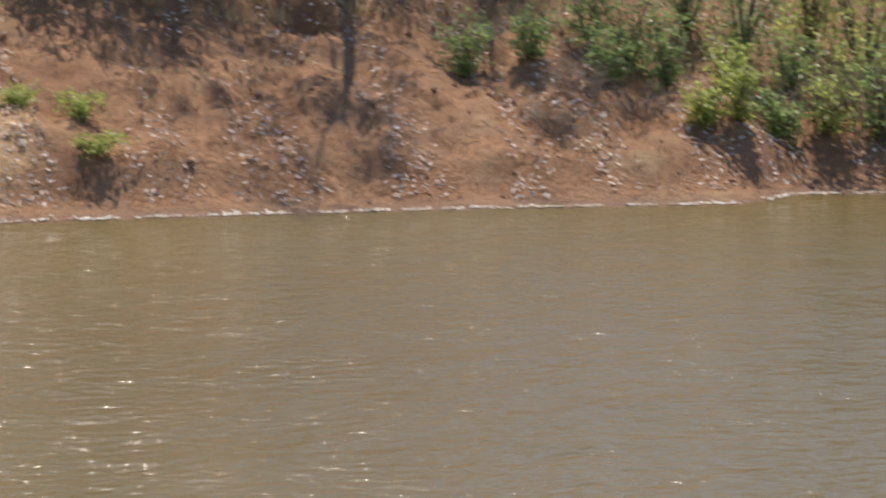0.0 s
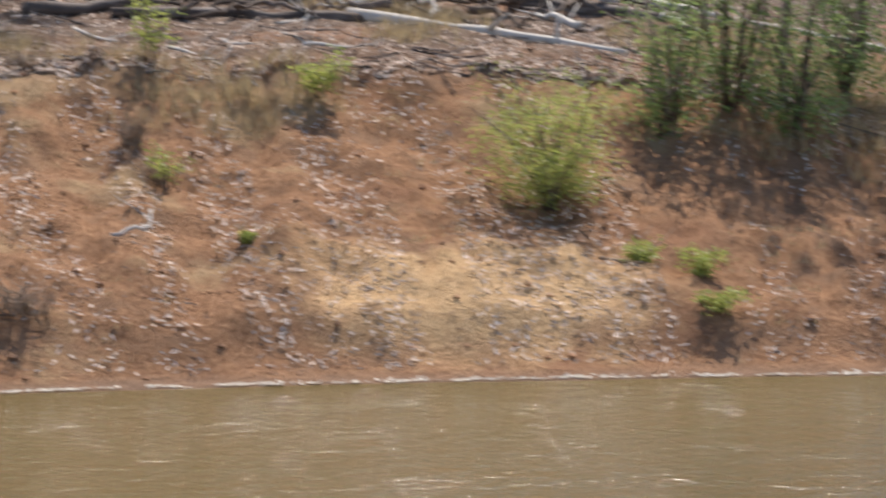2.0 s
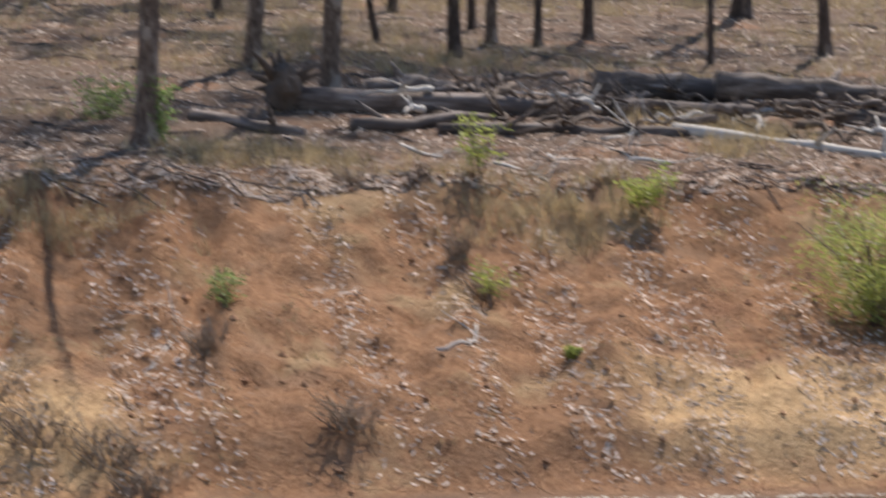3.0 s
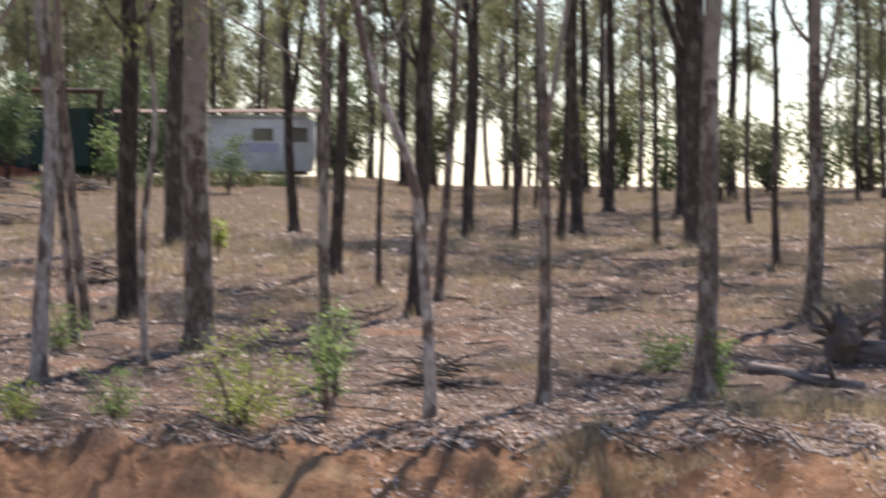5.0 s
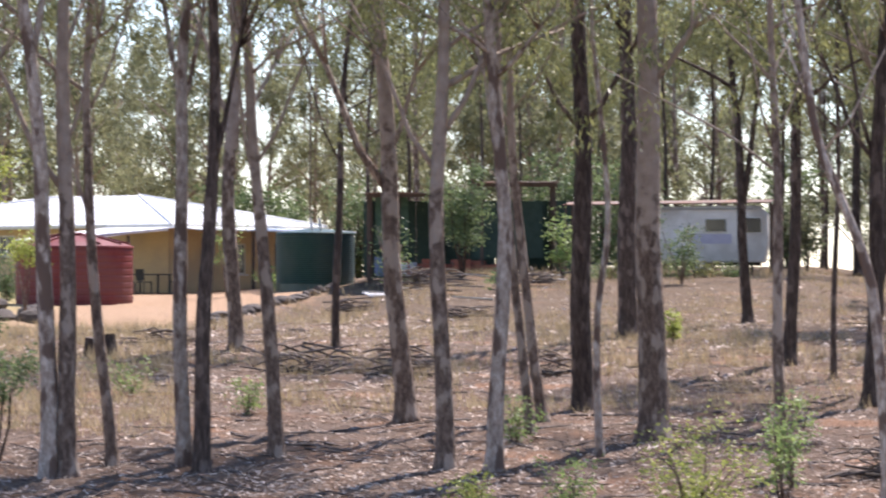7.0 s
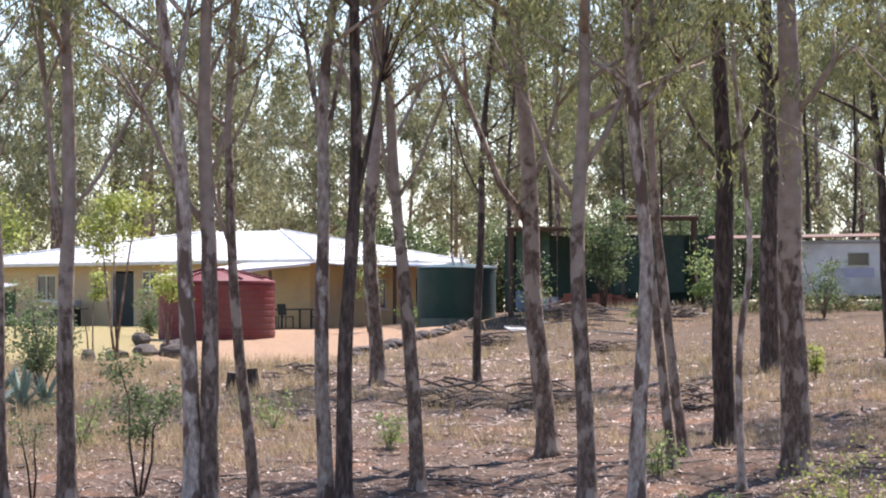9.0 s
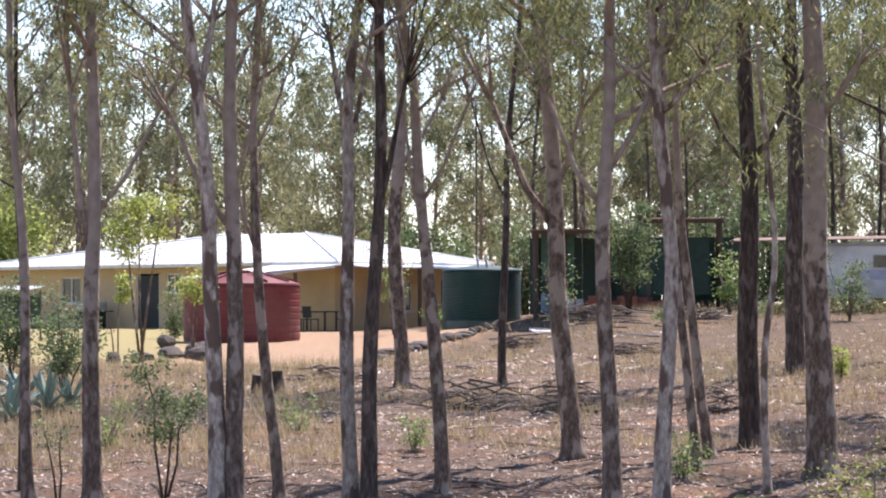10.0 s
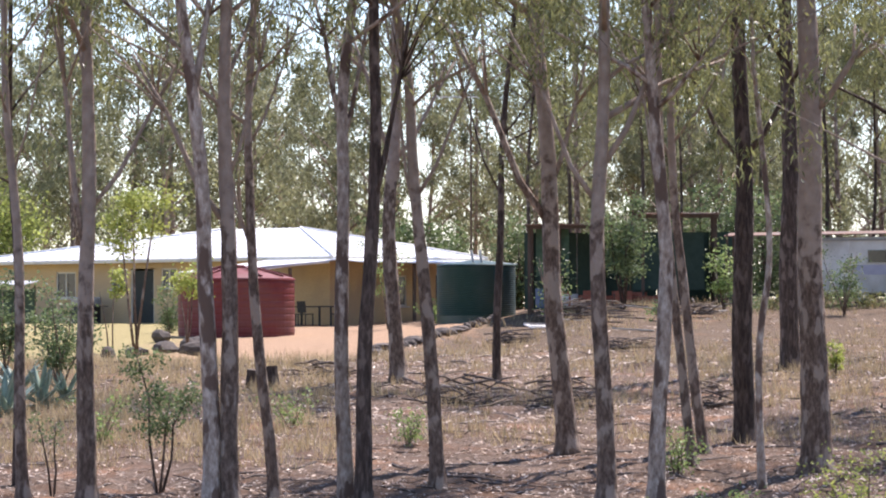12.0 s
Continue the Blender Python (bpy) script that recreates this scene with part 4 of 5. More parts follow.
shrub("seedling", 20.9, 49.2, 0.8, 0.8, LEAF_BRIGHT, "small yellow-green seedling on the bank", 42, 160, (0.10, 0.03), 4, 0.2)
shrub("seedling", 16.3, 48.3, 0.6, 0.8, LEAF_GREEN, "small green seedling on the bank", 43, 160, (0.10, 0.03), 4, 0.1)
for i, (az, r, tall, wide, leaf) in enumerate(((36.5, 53.0, 1.1, 1.1, LEAF_GREEN), (37.6, 53.4, 0.8, 0.9, LEAF_GREEN), (38.6, 54.2, 1.4, 1.3, LEAF_GREEN), (39.3, 54.0, 1.3, 1.2, LEAF_GREEN), (40.2, 55.5, 2.6, 1.8, LEAF_GREEN), (41.2, 54.3, 2.2, 1.7, LEAF_GREEN), (42.3, 56.2, 3.0, 2.0, LEAF_BRIGHT), (43.2, 55.6, 2.6, 2.2, LEAF_BRIGHT), (43.9, 56.6, 3.4, 2.6, LEAF_GREEN), (41.0, 52.9, 1.0, 0.9, LEAF_BRIGHT), (42.0, 54.0, 1.2, 1.0, LEAF_GREEN), (44.6, 54.6, 2.0, 2.2, LEAF_DARK), (37.0, 56.6, 2.0, 1.4, LEAF_DARK), (35.6, 58.0, 1.8, 1.4, LEAF_GREEN), (40.6, 51.5, 0.6, 0.8, LEAF_BRIGHT), (41.2, 51.6, 0.9, 0.8, LEAF_BRIGHT), (41.9, 52.3, 0.8, 1.0, LEAF_GREEN), (42.7, 52.6, 1.4, 1.2, LEAF_BRIGHT), (43.6, 52.8, 1.8, 1.5, LEAF_GREEN), (39.9, 53.2, 1.2, 1.0, LEAF_GREEN), (38.9, 52.9, 0.9, 1.0, LEAF_GREEN), (33.3, 57.0, 1.6, 1.5, LEAF_GREEN), (35.2, 56.0, 1.7, 1.6, LEAF_GREEN))):
    shrub("creek_shrub", az, r, tall, wide, leaf, "leafy green shrub beside the gully mouth", 50 + i, int(150 + 210 * tall), (0.13, 0.042), 9, 0.06)
shrub("lantana_bush", 7.1, 52.4, 1.55, 2.3, LEAF_BRIGHT, "sparse yellow-green bush on the bank's edge", 70, 950, (0.10, 0.035), 9, 0.1)
shrub("lantana_bush", 8.6, 53.2, 1.5, 1.1, LEAF_GREEN, "leafy green sapling beside a thin trunk", 71, 260, (0.11, 0.04), 5, 0.15)
shrub("lantana_bush", 8.75, 55.2, 1.9, 0.9, LEAF_GREEN, "leafy green sapling beside a thin trunk", 72, 280, (0.11, 0.04), 4, 0.3)
shrub("lantana_bush", 5.0, 52.6, 0.8, 1.0, LEAF_GREEN, "low green shrub on the bank's edge", 73, 300, (0.10, 0.035), 6, 0.1)
shrub("lantana_bush", 3.4, 52.6, 0.7, 1.0, LEAF_BRIGHT, "low yellow-green shrub on the bank's edge", 74, 300, (0.10, 0.035), 6, 0.1)
shrub("ivy_clump", 15.15, 56.0, 1.1, 0.7, LEAF_GREEN, "green creeper round the foot of a gum", 75, 500, (0.09, 0.045), 6, 0.05)
shrub("ivy_clump", 14.3, 58.6, 0.8, 1.5, LEAF_GREEN, "low green undergrowth among the leaf litter", 76, 400, (0.09, 0.04), 8, 0.05)
shrub("wild_shrub", -4.62, 58.6, 2.6, 1.3, LEAF_DARK, "dark spindly shrub with rounded top on a thin stem", 80, 1000, (0.09, 0.04), 3, 0.42, "d")
shrub("wild_shrub", -6.42, 58.2, 2.1, 0.7, LEAF_DARK, "thin sapling with few leaves among dry grass", 180, 90, (0.09, 0.036), 2, 0.5, "d")
shrub("wild_shrub", -5.6, 66.0, 1.0, 1.1, LEAF_GREEN, "low green shrub among dry grass", 181, 260, (0.09, 0.036), 6, 0.1)
shrub("wild_shrub", -2.4, 70.0, 0.8, 1.3, LEAF_GREEN, "low green shrub among dry grass", 182, 240, (0.09, 0.036), 6, 0.1)
shrub("wild_shrub", -0.4, 66.0, 0.7, 1.0, LEAF_GREEN, "low green shrub among leaf litter", 183, 160, (0.09, 0.036), 6, 0.1)
shrub("wild_shrub", 4.1, 60.5, 0.8, 1.0, LEAF_GREEN, "low green shrub among leaf litter", 184, 180, (0.09, 0.036), 6, 0.1)
shrub("wild_shrub", 3.9, 92.0, 2.4, 0.8, LEAF_DARK, "thin dark sapling among the far trunks", 185, 120, (0.12, 0.05), 2, 0.5, "d")
shrub("wild_shrub", -6.3, 79.0, 2.5, 1.7, LEAF_DARK, "loose green shrub beside the lawn", 81, 1500, (0.12, 0.045), 7, 0.2)
shrub("wild_shrub", -5.03, 97.0, 4.9, 1.6, LEAF_BRIGHT, "slender sapling with yellow-green leaves by the tank", 82, 1300, (0.16, 0.06), 3, 0.62)
shrub("wild_shrub", -5.45, 99.0, 2.4, 0.9, LEAF_BRIGHT, "slender sapling with drooping yellow-green leaves", 186, 220, (0.16, 0.06), 2, 0.7)
shrub("wild_shrub", -4.15, 100.0, 2.7, 1.3, LEAF_BRIGHT, "slender sapling with yellow-green leaves by the tank", 83, 420, (0.16, 0.06), 3, 0.62)
shrub("wild_shrub", -7.2, 84.0, 2.4, 1.9, LEAF_DARK, "loose green shrub beside the lawn", 84, 1200, (0.13, 0.05), 6, 0.15)
shrub("wild_shrub", 6.75, 83.0, 0.9, 0.6, LEAF_BRIGHT, "small bright green seedling in the leaf litter", 85, 220, (0.12, 0.05), 4, 0.2)
shrub("wild_shrub", 3.2, 117.0, 4.0, 2.2, LEAF_DARK, "dense green tree in front of the shed", 86, 2200, (0.16, 0.06), 6, 0.3, "d", "tree")
shrub("wild_shrub", 4.9, 115.0, 2.3, 1.5, LEAF_GREEN, "leafy shrub in front of the shed", 87, 520, (0.16, 0.06), 6, 0.25)
shrub("wild_shrub", 6.9, 112.0, 2.6, 1.5, LEAF_DARK, "spindly shrub in front of the caravan", 88, 500, (0.14, 0.05), 4, 0.3)
shrub("wild_shrub", 2.0, 120.5, 2.6, 1.8, LEAF_DARK, "leafy shrub in front of the shed", 95, 350, (0.16, 0.06), 6, 0.1)
for i, (az, r, tall) in enumerate(((6.5, 116.0, 0.7), (6.9, 116.5, 0.8), (7.3, 116.2, 0.6), (7.8, 116.4, 0.5), (5.7, 116.0, 0.7), (5.3, 114.0, 0.6))):
    shrub("low_scrub", az, r, tall, 1.5, LEAF_DARK if i % 2 else LEAF, "low dark scrub under the caravan's side", 160 + i, 320, (0.12, 0.05), 7, 0.03)
for i, (az, r) in enumerate(((1.45, 141), (5.1, 131), (5.6, 136), (6.1, 132), (8.7, 134), (4.6, 138))):
    shrub("understorey_tree", az, r, 4.6, 2.6, LEAF_DARK, "dense dark understorey tree behind the shed", 120 + i, 1700, (0.22, 0.08), 7, 0.06, "d", "tree")
shrub("garden_tree", -0.2, 152.0, 5.2, 4.2, LEAF_DARK, "round dark green garden tree behind the house", 89, 5200, (0.22, 0.10), 9, 0.15, "d", "tree")
shrub("garden_tree", -7.6, 150.0, 7.6, 4.6, LEAF_BRIGHT, "light green garden tree behind the house", 91, 6000, (0.24, 0.10), 9, 0.2, "m", "tree")
shrub("house_shrub", -4.45, 121.0, 1.7, 1.3, LEAF_DARK, "dark garden shrub beside the red tank", 187, 700, (0.12, 0.05), 6, 0.05)
shrub("house_shrub", -4.05, 127.0, 0.9, 1.6, LEAF_GREEN, "low green garden shrub against the house", 92, 500, (0.14, 0.06), 7, 0.05)
shrub("house_shrub", 0.1, 130.5, 0.9, 1.6, LEAF_GREEN, "low green garden shrub against the house", 93, 500, (0.14, 0.06), 7, 0.05)
shrub("house_shrub", -0.75, 124.0, 3.4, 1.6, LEAF_GREEN, "thin green sapling by the verandah posts", 94, 420, (0.14, 0.06), 4, 0.4)
for i, (az, r) in enumerate(((9.0, 128), (10.4, 133), (11.8, 126), (13.6, 137), (16.0, 131), (17.6, 138), (19.2, 128), (24.0, 120), (26.0, 112), (12.6, 120), (15.2, 117))):
    shrub("understorey_tree", az, r, 3.2 + 0.5 * (i % 4), 2.0, LEAF if i % 2 else LEAF_HAZED, "thin understorey tree on the crest of the rise", 100 + i, 1100, (0.2, 0.07), 4, 0.25, "d", "tree")

for i in range(18):
    shrub("crest_shrub", 12.6 + 0.85 * i, 134 + 9 * ((i * 0.618) % 1), 2.6 + 1.4 * ((i * 0.38) % 1), 3.0, LEAF_DARK if i % 3 else LEAF, "dark scrub bush on the crest of the rise", 140 + i, 900, (0.24, 0.09), 7, 0.05, "d")

DEAD = surface("dead_grey_brush", ((0.24, 0.18, 0.13), (0.44, 0.36, 0.27)), 8, 0.95, 0, jitter=0.4, through_light=0.25)
STRAW = surface("dry_straw_grass", ((0.34, 0.25, 0.13), (0.52, 0.42, 0.25)), 3, 0.9, 0, jitter=0.3, through_light=0.3)
LITTER = surface("pale_leaf_litter", ((0.40, 0.315, 0.25), (0.72, 0.60, 0.49)), 2, 0.85, 0, jitter=0.55, spec=0.12)
LITTER_DARK = surface("brown_leaf_litter", ((0.14, 0.085, 0.055), (0.28, 0.19, 0.13)), 2, 0.8, 0, jitter=0.5)
CHALK = surface("pale_shore_grit", ((0.42, 0.36, 0.28), (0.66, 0.60, 0.50)), 4, 0.8, 0.2, 0.005, jitter=0.3)
CLOD = surface("red_clay_clods", ((0.28, 0.135, 0.07), (0.47, 0.28, 0.16)), 5, 0.95, 0.3, 0.01, jitter=0.4)
WEATHERED = surface("weathered_silver_grey_wood", ((0.05, 0.036, 0.029), (0.13, 0.10, 0.083), (0.28, 0.235, 0.205)), 9, 0.8, 0.6, 0.02, stretch=(0.15, 1, 1), jitter=0.25, by="object", patch=(0.09, 0.07, 0.06), patch_scale=0.9, patch_edge=(0.5, 0.6))
BLEACHED = surface("bleached_white_wood", ((0.42, 0.38, 0.33), (0.62, 0.58, 0.52)), 7, 0.8, 0.4, 0.01, stretch=(0.2, 1, 1), jitter=0.15, by="object")
AGAVE = surface("blue_green_agave", ((0.16, 0.22, 0.17), (0.26, 0.32, 0.25)), 3, 0.5, 0.1, 0.01, jitter=0.2)
STONE = surface("dark_field_stone", ((0.05, 0.04, 0.034), (0.13, 0.108, 0.09)), 5, 0.9, 0.5, 0.02, jitter=0.2, by="object")


def dead_brush(name, az, r, tall, wide, seed, label, count=40):
    """A leafless shrub of fine dead twigs."""
    rng = random.Random(seed)
    x, y, z = spot(az, r)
    t = thing(name, x, y, z, 0, label, "dead shrub")
    v, f = [], []
    for i in range(count):
        a, b = rng.uniform(0, 6.283), rng.uniform(0, 6.283)
        p0 = Vector((math.cos(a), math.sin(a), 0)) * wide * 0.25 * rng.random()
        p2 = Vector((math.cos(a) * wide * 0.5 * rng.random(), math.sin(a) * wide * 0.5 * rng.random(), tall * rng.uniform(0.3, 1)))
        p1 = p0.lerp(p2, 0.5) + Vector((math.cos(b), math.sin(b), 0.3)) * wide * 0.1
        bv, bf = tube([p0 - Vector((0, 0, 0.05)), p1, p2], [0.009, 0.007, 0.003], 4)
        n = len(v)
        v += bv
        f += [tuple(k + n for k in q) for q in bf]
    tagged(raw("brushwood", v, f, DEAD, t), kind="stuff")


for i, (az, r, tall, wide) in enumerate(((16.0, 46.7, 0.75, 0.8), (18.5, 45.1, 0.7, 1.1), (13.2, 44.4, 1.0, 1.5), (14.4, 44.2, 0.9, 1.2), (12.2, 45.0, 1.0, 1.5), (20.3, 50.3, 0.7, 0.6), (15.0, 43.8, 0.6, 1.0), (18.4, 52.6, 0.4, 0.8), (20.7, 49.6, 0.5, 0.8), (38.0, 50.7, 0.6, 1.2), (42.6, 53.4, 1.2, 1.7), (43.4, 53.6, 1.4, 1.8), (44.2, 54.0, 1.3, 1.8), (41.7, 52.9, 0.8, 1.3), (38.4, 51.8, 0.8, 1.5), (39.6, 52.0, 0.8, 1.3))):
    dead_brush("dead_shrub", az, r, tall * 0.72, wide * 1.25, 200 + i, "tangled grey dead shrub on the clay bank", 70)


def log(name, az0, r0, az1, r1, d0, d1, material, label, seed, lift=0.0, bend=0.15, category="log", group=""):
    """A fallen stem from one place to another, lying on the ground, bent and tapering, with broken stubs."""
    rng = random.Random(seed)
    x0, y0, z0 = spot(az0, r0)
    x1, y1, z1 = spot(az1, r1)
    a, b = Vector((x0, y0, z0 + d0 * 0.35 + lift)), Vector((x1, y1, z1 + d1 * 0.35 + lift * rng.uniform(0.3, 1)))
    mid = (a + b) / 2
    turn = math.degrees(math.atan2(b.y - a.y, b.x - a.x))
    t = thing(name, mid.x, mid.y, min(z0, z1), turn, label, category, group)
    back_m = t.matrix_world.inverted()
    n = 9
    pts = []
    for i in range(n):
        u = i / (n - 1)
        p = a.lerp(b, u) + Vector((0, 0, 1)) * (bend * math.sin(u * math.pi) * rng.uniform(-0.2, 0.5)) + Vector((-(b - a).y, (b - a).x, 0)).normalized() * (bend * math.sin(u * 3.3 + seed) * 0.8)
        if 0 < i < n - 1 and not lift:
            p.z = min(p.z, ground_z(p.x, p.y) + d0 * 0.45)
        pts.append(back_m @ p)
    v, f = tube(pts, [0.5 * (d0 + (d1 - d0) * i / (n - 1)) for i in range(n)], 10, 0.06, rng)
    raw("stem", v, f, material, t, even=True)
    for _ in range(rng.randint(1, 3)):
        i = rng.randint(2, n - 2)
        w = Vector((rng.uniform(-1, 1), rng.uniform(-1, 1), rng.uniform(0.2, 1))).normalized() * rng.uniform(0.2, 0.8)
        q = 0.15 * (d0 + d1)
        v, f = tube([pts[i], pts[i] + w * 0.5, pts[i] + w], [q, q * 0.7, q * 0.3], 6)
        raw("stub", v, f, material, t, even=True)


LOGS = "fallen logs on the bank's top"
log("fallen_log", 17.4, 60.0, 22.2, 60.6, 0.5, 0.36, WEATHERED, "long weathered grey fallen trunk with upturned roots", 1, group=LOGS)
log("fallen_log", 22.0, 60.4, 25.2, 61.0, 0.36, 0.26, WEATHERED, "long weathered grey fallen trunk", 2, group=LOGS)
log("fallen_log", 15.77, 58.7, 17.64, 57.0, 0.26, 0.2, WEATHERED, "short grey log lying in litter", 3, bend=0.05, group=LOGS)
log("fallen_log", 18.35, 57.5, 20.9, 59.3, 0.26, 0.16, WEATHERED, "crooked grey fallen branch", 4, bend=0.3, group=LOGS)
log("fallen_log", 19.9, 57.9, 24.2, 58.4, 0.2, 0.2, WEATHERED, "long grey fallen stem", 5, group=LOGS)
log("fallen_log", 23.9, 58.7, 28.6, 56.4, 0.26, 0.13, BLEACHED, "long bleached pale fallen stem", 6, bend=0.1, group=LOGS)
log("fallen_log", 26.6, 60.5, 30.2, 60.9, 0.4, 0.26, WEATHERED, "thick grey fallen trunk", 7, group=LOGS)
log("fallen_log", 22.6, 62.0, 24.8, 63.0, 0.6, 0.45, WEATHERED, "thick dark broken trunk in the log heap", 8, lift=0.1, group=LOGS)
log("fallen_log", 24.6, 61.8, 27.5, 62.6, 0.55, 0.35, WEATHERED, "thick dark broken trunk in the log heap", 9, lift=0.25, group=LOGS)
log("fallen_log", 18.6, 61.6, 20.2, 62.6, 0.4, 0.26, WEATHERED, "grey broken limb in the log heap", 10, lift=0.1, bend=0.35, group=LOGS)
log("fallen_log", 33.0, 64.0, 39.0, 66.0, 0.2, 0.12, BLEACHED, "long bleached pale fallen stem", 11, group=LOGS)
log("fallen_log", 29.0, 62.8, 33.5, 62.0, 0.18, 0.1, BLEACHED, "long bleached pale fallen stem", 12, group=LOGS)
heap_rng = random.Random(8)
for i in range(110):
    az, r = heap_rng.uniform(19.5, 29.5), heap_rng.uniform(58.5, 63.5)
    log("fallen_branch", az, r, az + heap_rng.uniform(-1.6, 1.6), r + heap_rng.uniform(-1.5, 1.0), heap_rng.uniform(0.07, 0.18), 0.04, BLEACHED if i % 6 == 0 else (TIMBER if i % 5 < 2 else WEATHERED), "grey dead branch in the log heap", 300 + i, lift=heap_rng.choice((0.0, 0.15, 0.35)), bend=0.25, category="branch", group="branches in the log heap")
for i, (az, r, az1, r1) in enumerate(((22.9, 56.6, 23.15, 55.4), (23.15, 55.5, 24.4, 55.3), (20.9, 54.5, 22.4, 52.4), (22.3, 52.6, 22.55, 53.4), (19.2, 55.9, 20.1, 55.3), (20.0, 47.1, 20.6, 48.0), (21.9, 55.6, 22.2, 55.0), (15.9, 48.0, 14.8, 46.4), (13.0, 52.4, 14.0, 52.3), (28.2, 48.6, 29.4, 48.0), (11.2, 53.0, 12.8, 53.6))):
    log("dead_stick", az, r, az1, r1, 0.07, 0.03, BLEACHED if i not in (8, 9, 10) else DEAD, "bleached dead branch on the bank" if i not in (8, 9, 10) else "dark dead branch on the bank", 400 + i, bend=0.2, category="branch")


def root_plate():
    """The upturned root plate of the long fallen trunk."""
    rng = random.Random(5)
    x, y, z = spot(17.3, 60.0)
    t = thing("root_plate", x, y, z, -17, "upturned brown root plate of a fallen gum", "tree root")
    bm = bmesh.new()
    bmesh.ops.create_icosphere(bm, subdivisions=3, radius=0.45, matrix=pose(0, 0, 0.35))
    for v in bm.verts:
        v.co += v.normal * 0.14 * noise.fractal(v.co * 3, 0.8, 2, 3)
        v.co.x *= 0.7
    part("root_ball", bm, TIMBER, t)
    for i in range(11):
        a = rng.uniform(-0.4, 3.5)
        w = Vector((rng.uniform(-0.5, 0.3), rng.uniform(-0.3, 0.3), 0)) + Vector((math.cos(a) * 0.55, 0, math.sin(a))) * rng.uniform(0.45, 0.85)
        p = Vector((0, 0, 0.35))
        v, f = tube([p + w * 0.2, p + w * 0.6 + Vector((0, 0.05, 0.04)), p + w], [0.11, 0.07, 0.02], 6)
        raw("root", v, f, TIMBER, t, even=True)


root_plate()


def brush_pile(az, r, wide, tall, seed, count=80):
    rng = random.Random(seed)
    x, y, z = spot(az, r)
    t = thing("brush_pile", x, y, z, -az, "low heap of dark dead branches on leaf litter", "brush pile", "brush piles")
    for i in range(count):
        c = Vector((rng.gauss(0, wide * 0.2), rng.gauss(0, wide * 0.12), tall * max(0.04, 1.3 - 2.2 * rng.random()) * 0.8))
        a = rng.gauss(0, 0.9)
        d = Vector((math.cos(a), math.sin(a) * 0.7, rng.gauss(0, 0.22))) * wide * rng.uniform(0.08, 0.24)
        pts = [c - d, c + Vector((0, 0, rng.uniform(0, 0.08))), c + d]
        for p in pts:
            p.z = max(p.z, 0.02)
        q = rng.uniform(0.01, 0.028)
        v, f = tube(pts, [q, q, q * 0.4], 5)
        raw("branch", v, f, WEATHERED if i % 4 else DEAD, t, even=True)


for az, r, wide, tall, seed in ((0.4, 75.5, 2.6, 0.6, 1), (2.2, 74.5, 2.2, 0.65, 2), (4.7, 74.4, 1.3, 0.5, 3), (10.3, 56.6, 2.0, 0.45, 4), (-1.9, 84.0, 1.8, 0.35, 5), (3.3, 100.0, 2.2, 0.3, 6), (2.6, 114.0, 2.8, 0.5, 7), (4.4, 112.0, 2.4, 0.4, 8), (1.4, 110.0, 2.0, 0.3, 9)):
    brush_pile(az, r, wide, tall, seed)


def loose_boards():
    """Weathered boards and a pale sheet dropped in front of the shed."""
    rng = random.Random(21)
    for i in range(16):
        az, r = rng.uniform(1.4, 4.6), rng.uniform(106, 119)
        x, y, z = spot(az, r)
        t = new("loose_board", mesh_of("loose_board", boxed(rng.uniform(0.9, 2.2), rng.uniform(0.12, 0.25), 0.04, pose(0, 0, 0.0), 0.006), WEATHERED if i % 3 else BLEACHED))
        t.matrix_world = pose(x, y, z + 0.1, rng.uniform(-5, 5), rng.uniform(-4, 4), rng.uniform(-40, 40))
        tagged(t, "weathered grey board lying before the shed" if i % 3 else "pale bleached board lying before the shed", "board", "loose boards before the shed")
    x, y, z = spot(1.75, 117)
    t = new("iron_sheet", mesh_of("iron_sheet", boxed(0.7, 1.2, 0.03, pose(0, 0, 0), 0.006), WHITE_THING))
    t.matrix_world = pose(x, y, z + 0.15, 6, 0, 12)
    tagged(t, "pale flat iron sheet lying beside the yard", "metal sheet")


loose_boards()


def garden_shelter():
    """A small white-roofed plant shelter at the far end of the front wall."""
    x, y, z = spot(-7.25, 118)
    t = thing("garden_shelter", x, y, z, -10, "small plant shelter with pale roof and dark netting", "shelter")
    v, f = slab(((-1.2, -0.9, 1.75), (1.0, -0.9, 1.75), (1.0, 1.0, 1.9), (-1.2, 1.0, 1.9)), 0.04)
    raw("roof", v, f, WHITE_THING, t)
    for px in (-1.1, 0.9):
        for py in (-0.8, 0.9):
            part("post", boxed(0.06, 0.06, 2.0, pose(px, py, 0.75)), TIMBER, t)
    part("netting", boxed(2.0, 0.03, 1.2, pose(-0.1, 0.86, 1.0)), GREEN_WALL, t)


garden_shelter()


def stone(az, r, w, h, seed, label, group, material=None):
    rng = random.Random(seed)
    x, y, z = spot(az, r)
    bm = bmesh.new()
    bmesh.ops.create_icosphere(bm, subdivisions=2, radius=0.5)
    for v in bm.verts:
        v.co *= 1 + 0.35 * noise.noise(v.co * 1.8 + Vector((seed, 0, 0)))
    bm.transform(Matrix.Diagonal((w, w * rng.uniform(0.6, 0.9), h, 1)))
    t = new("stone", mesh_of("stone", bm, material or STONE))
    t.matrix_world = pose(x, y, z + h * 0.2, 0, 0, rng.uniform(0, 180))
    tagged(t, label, "stone", group)


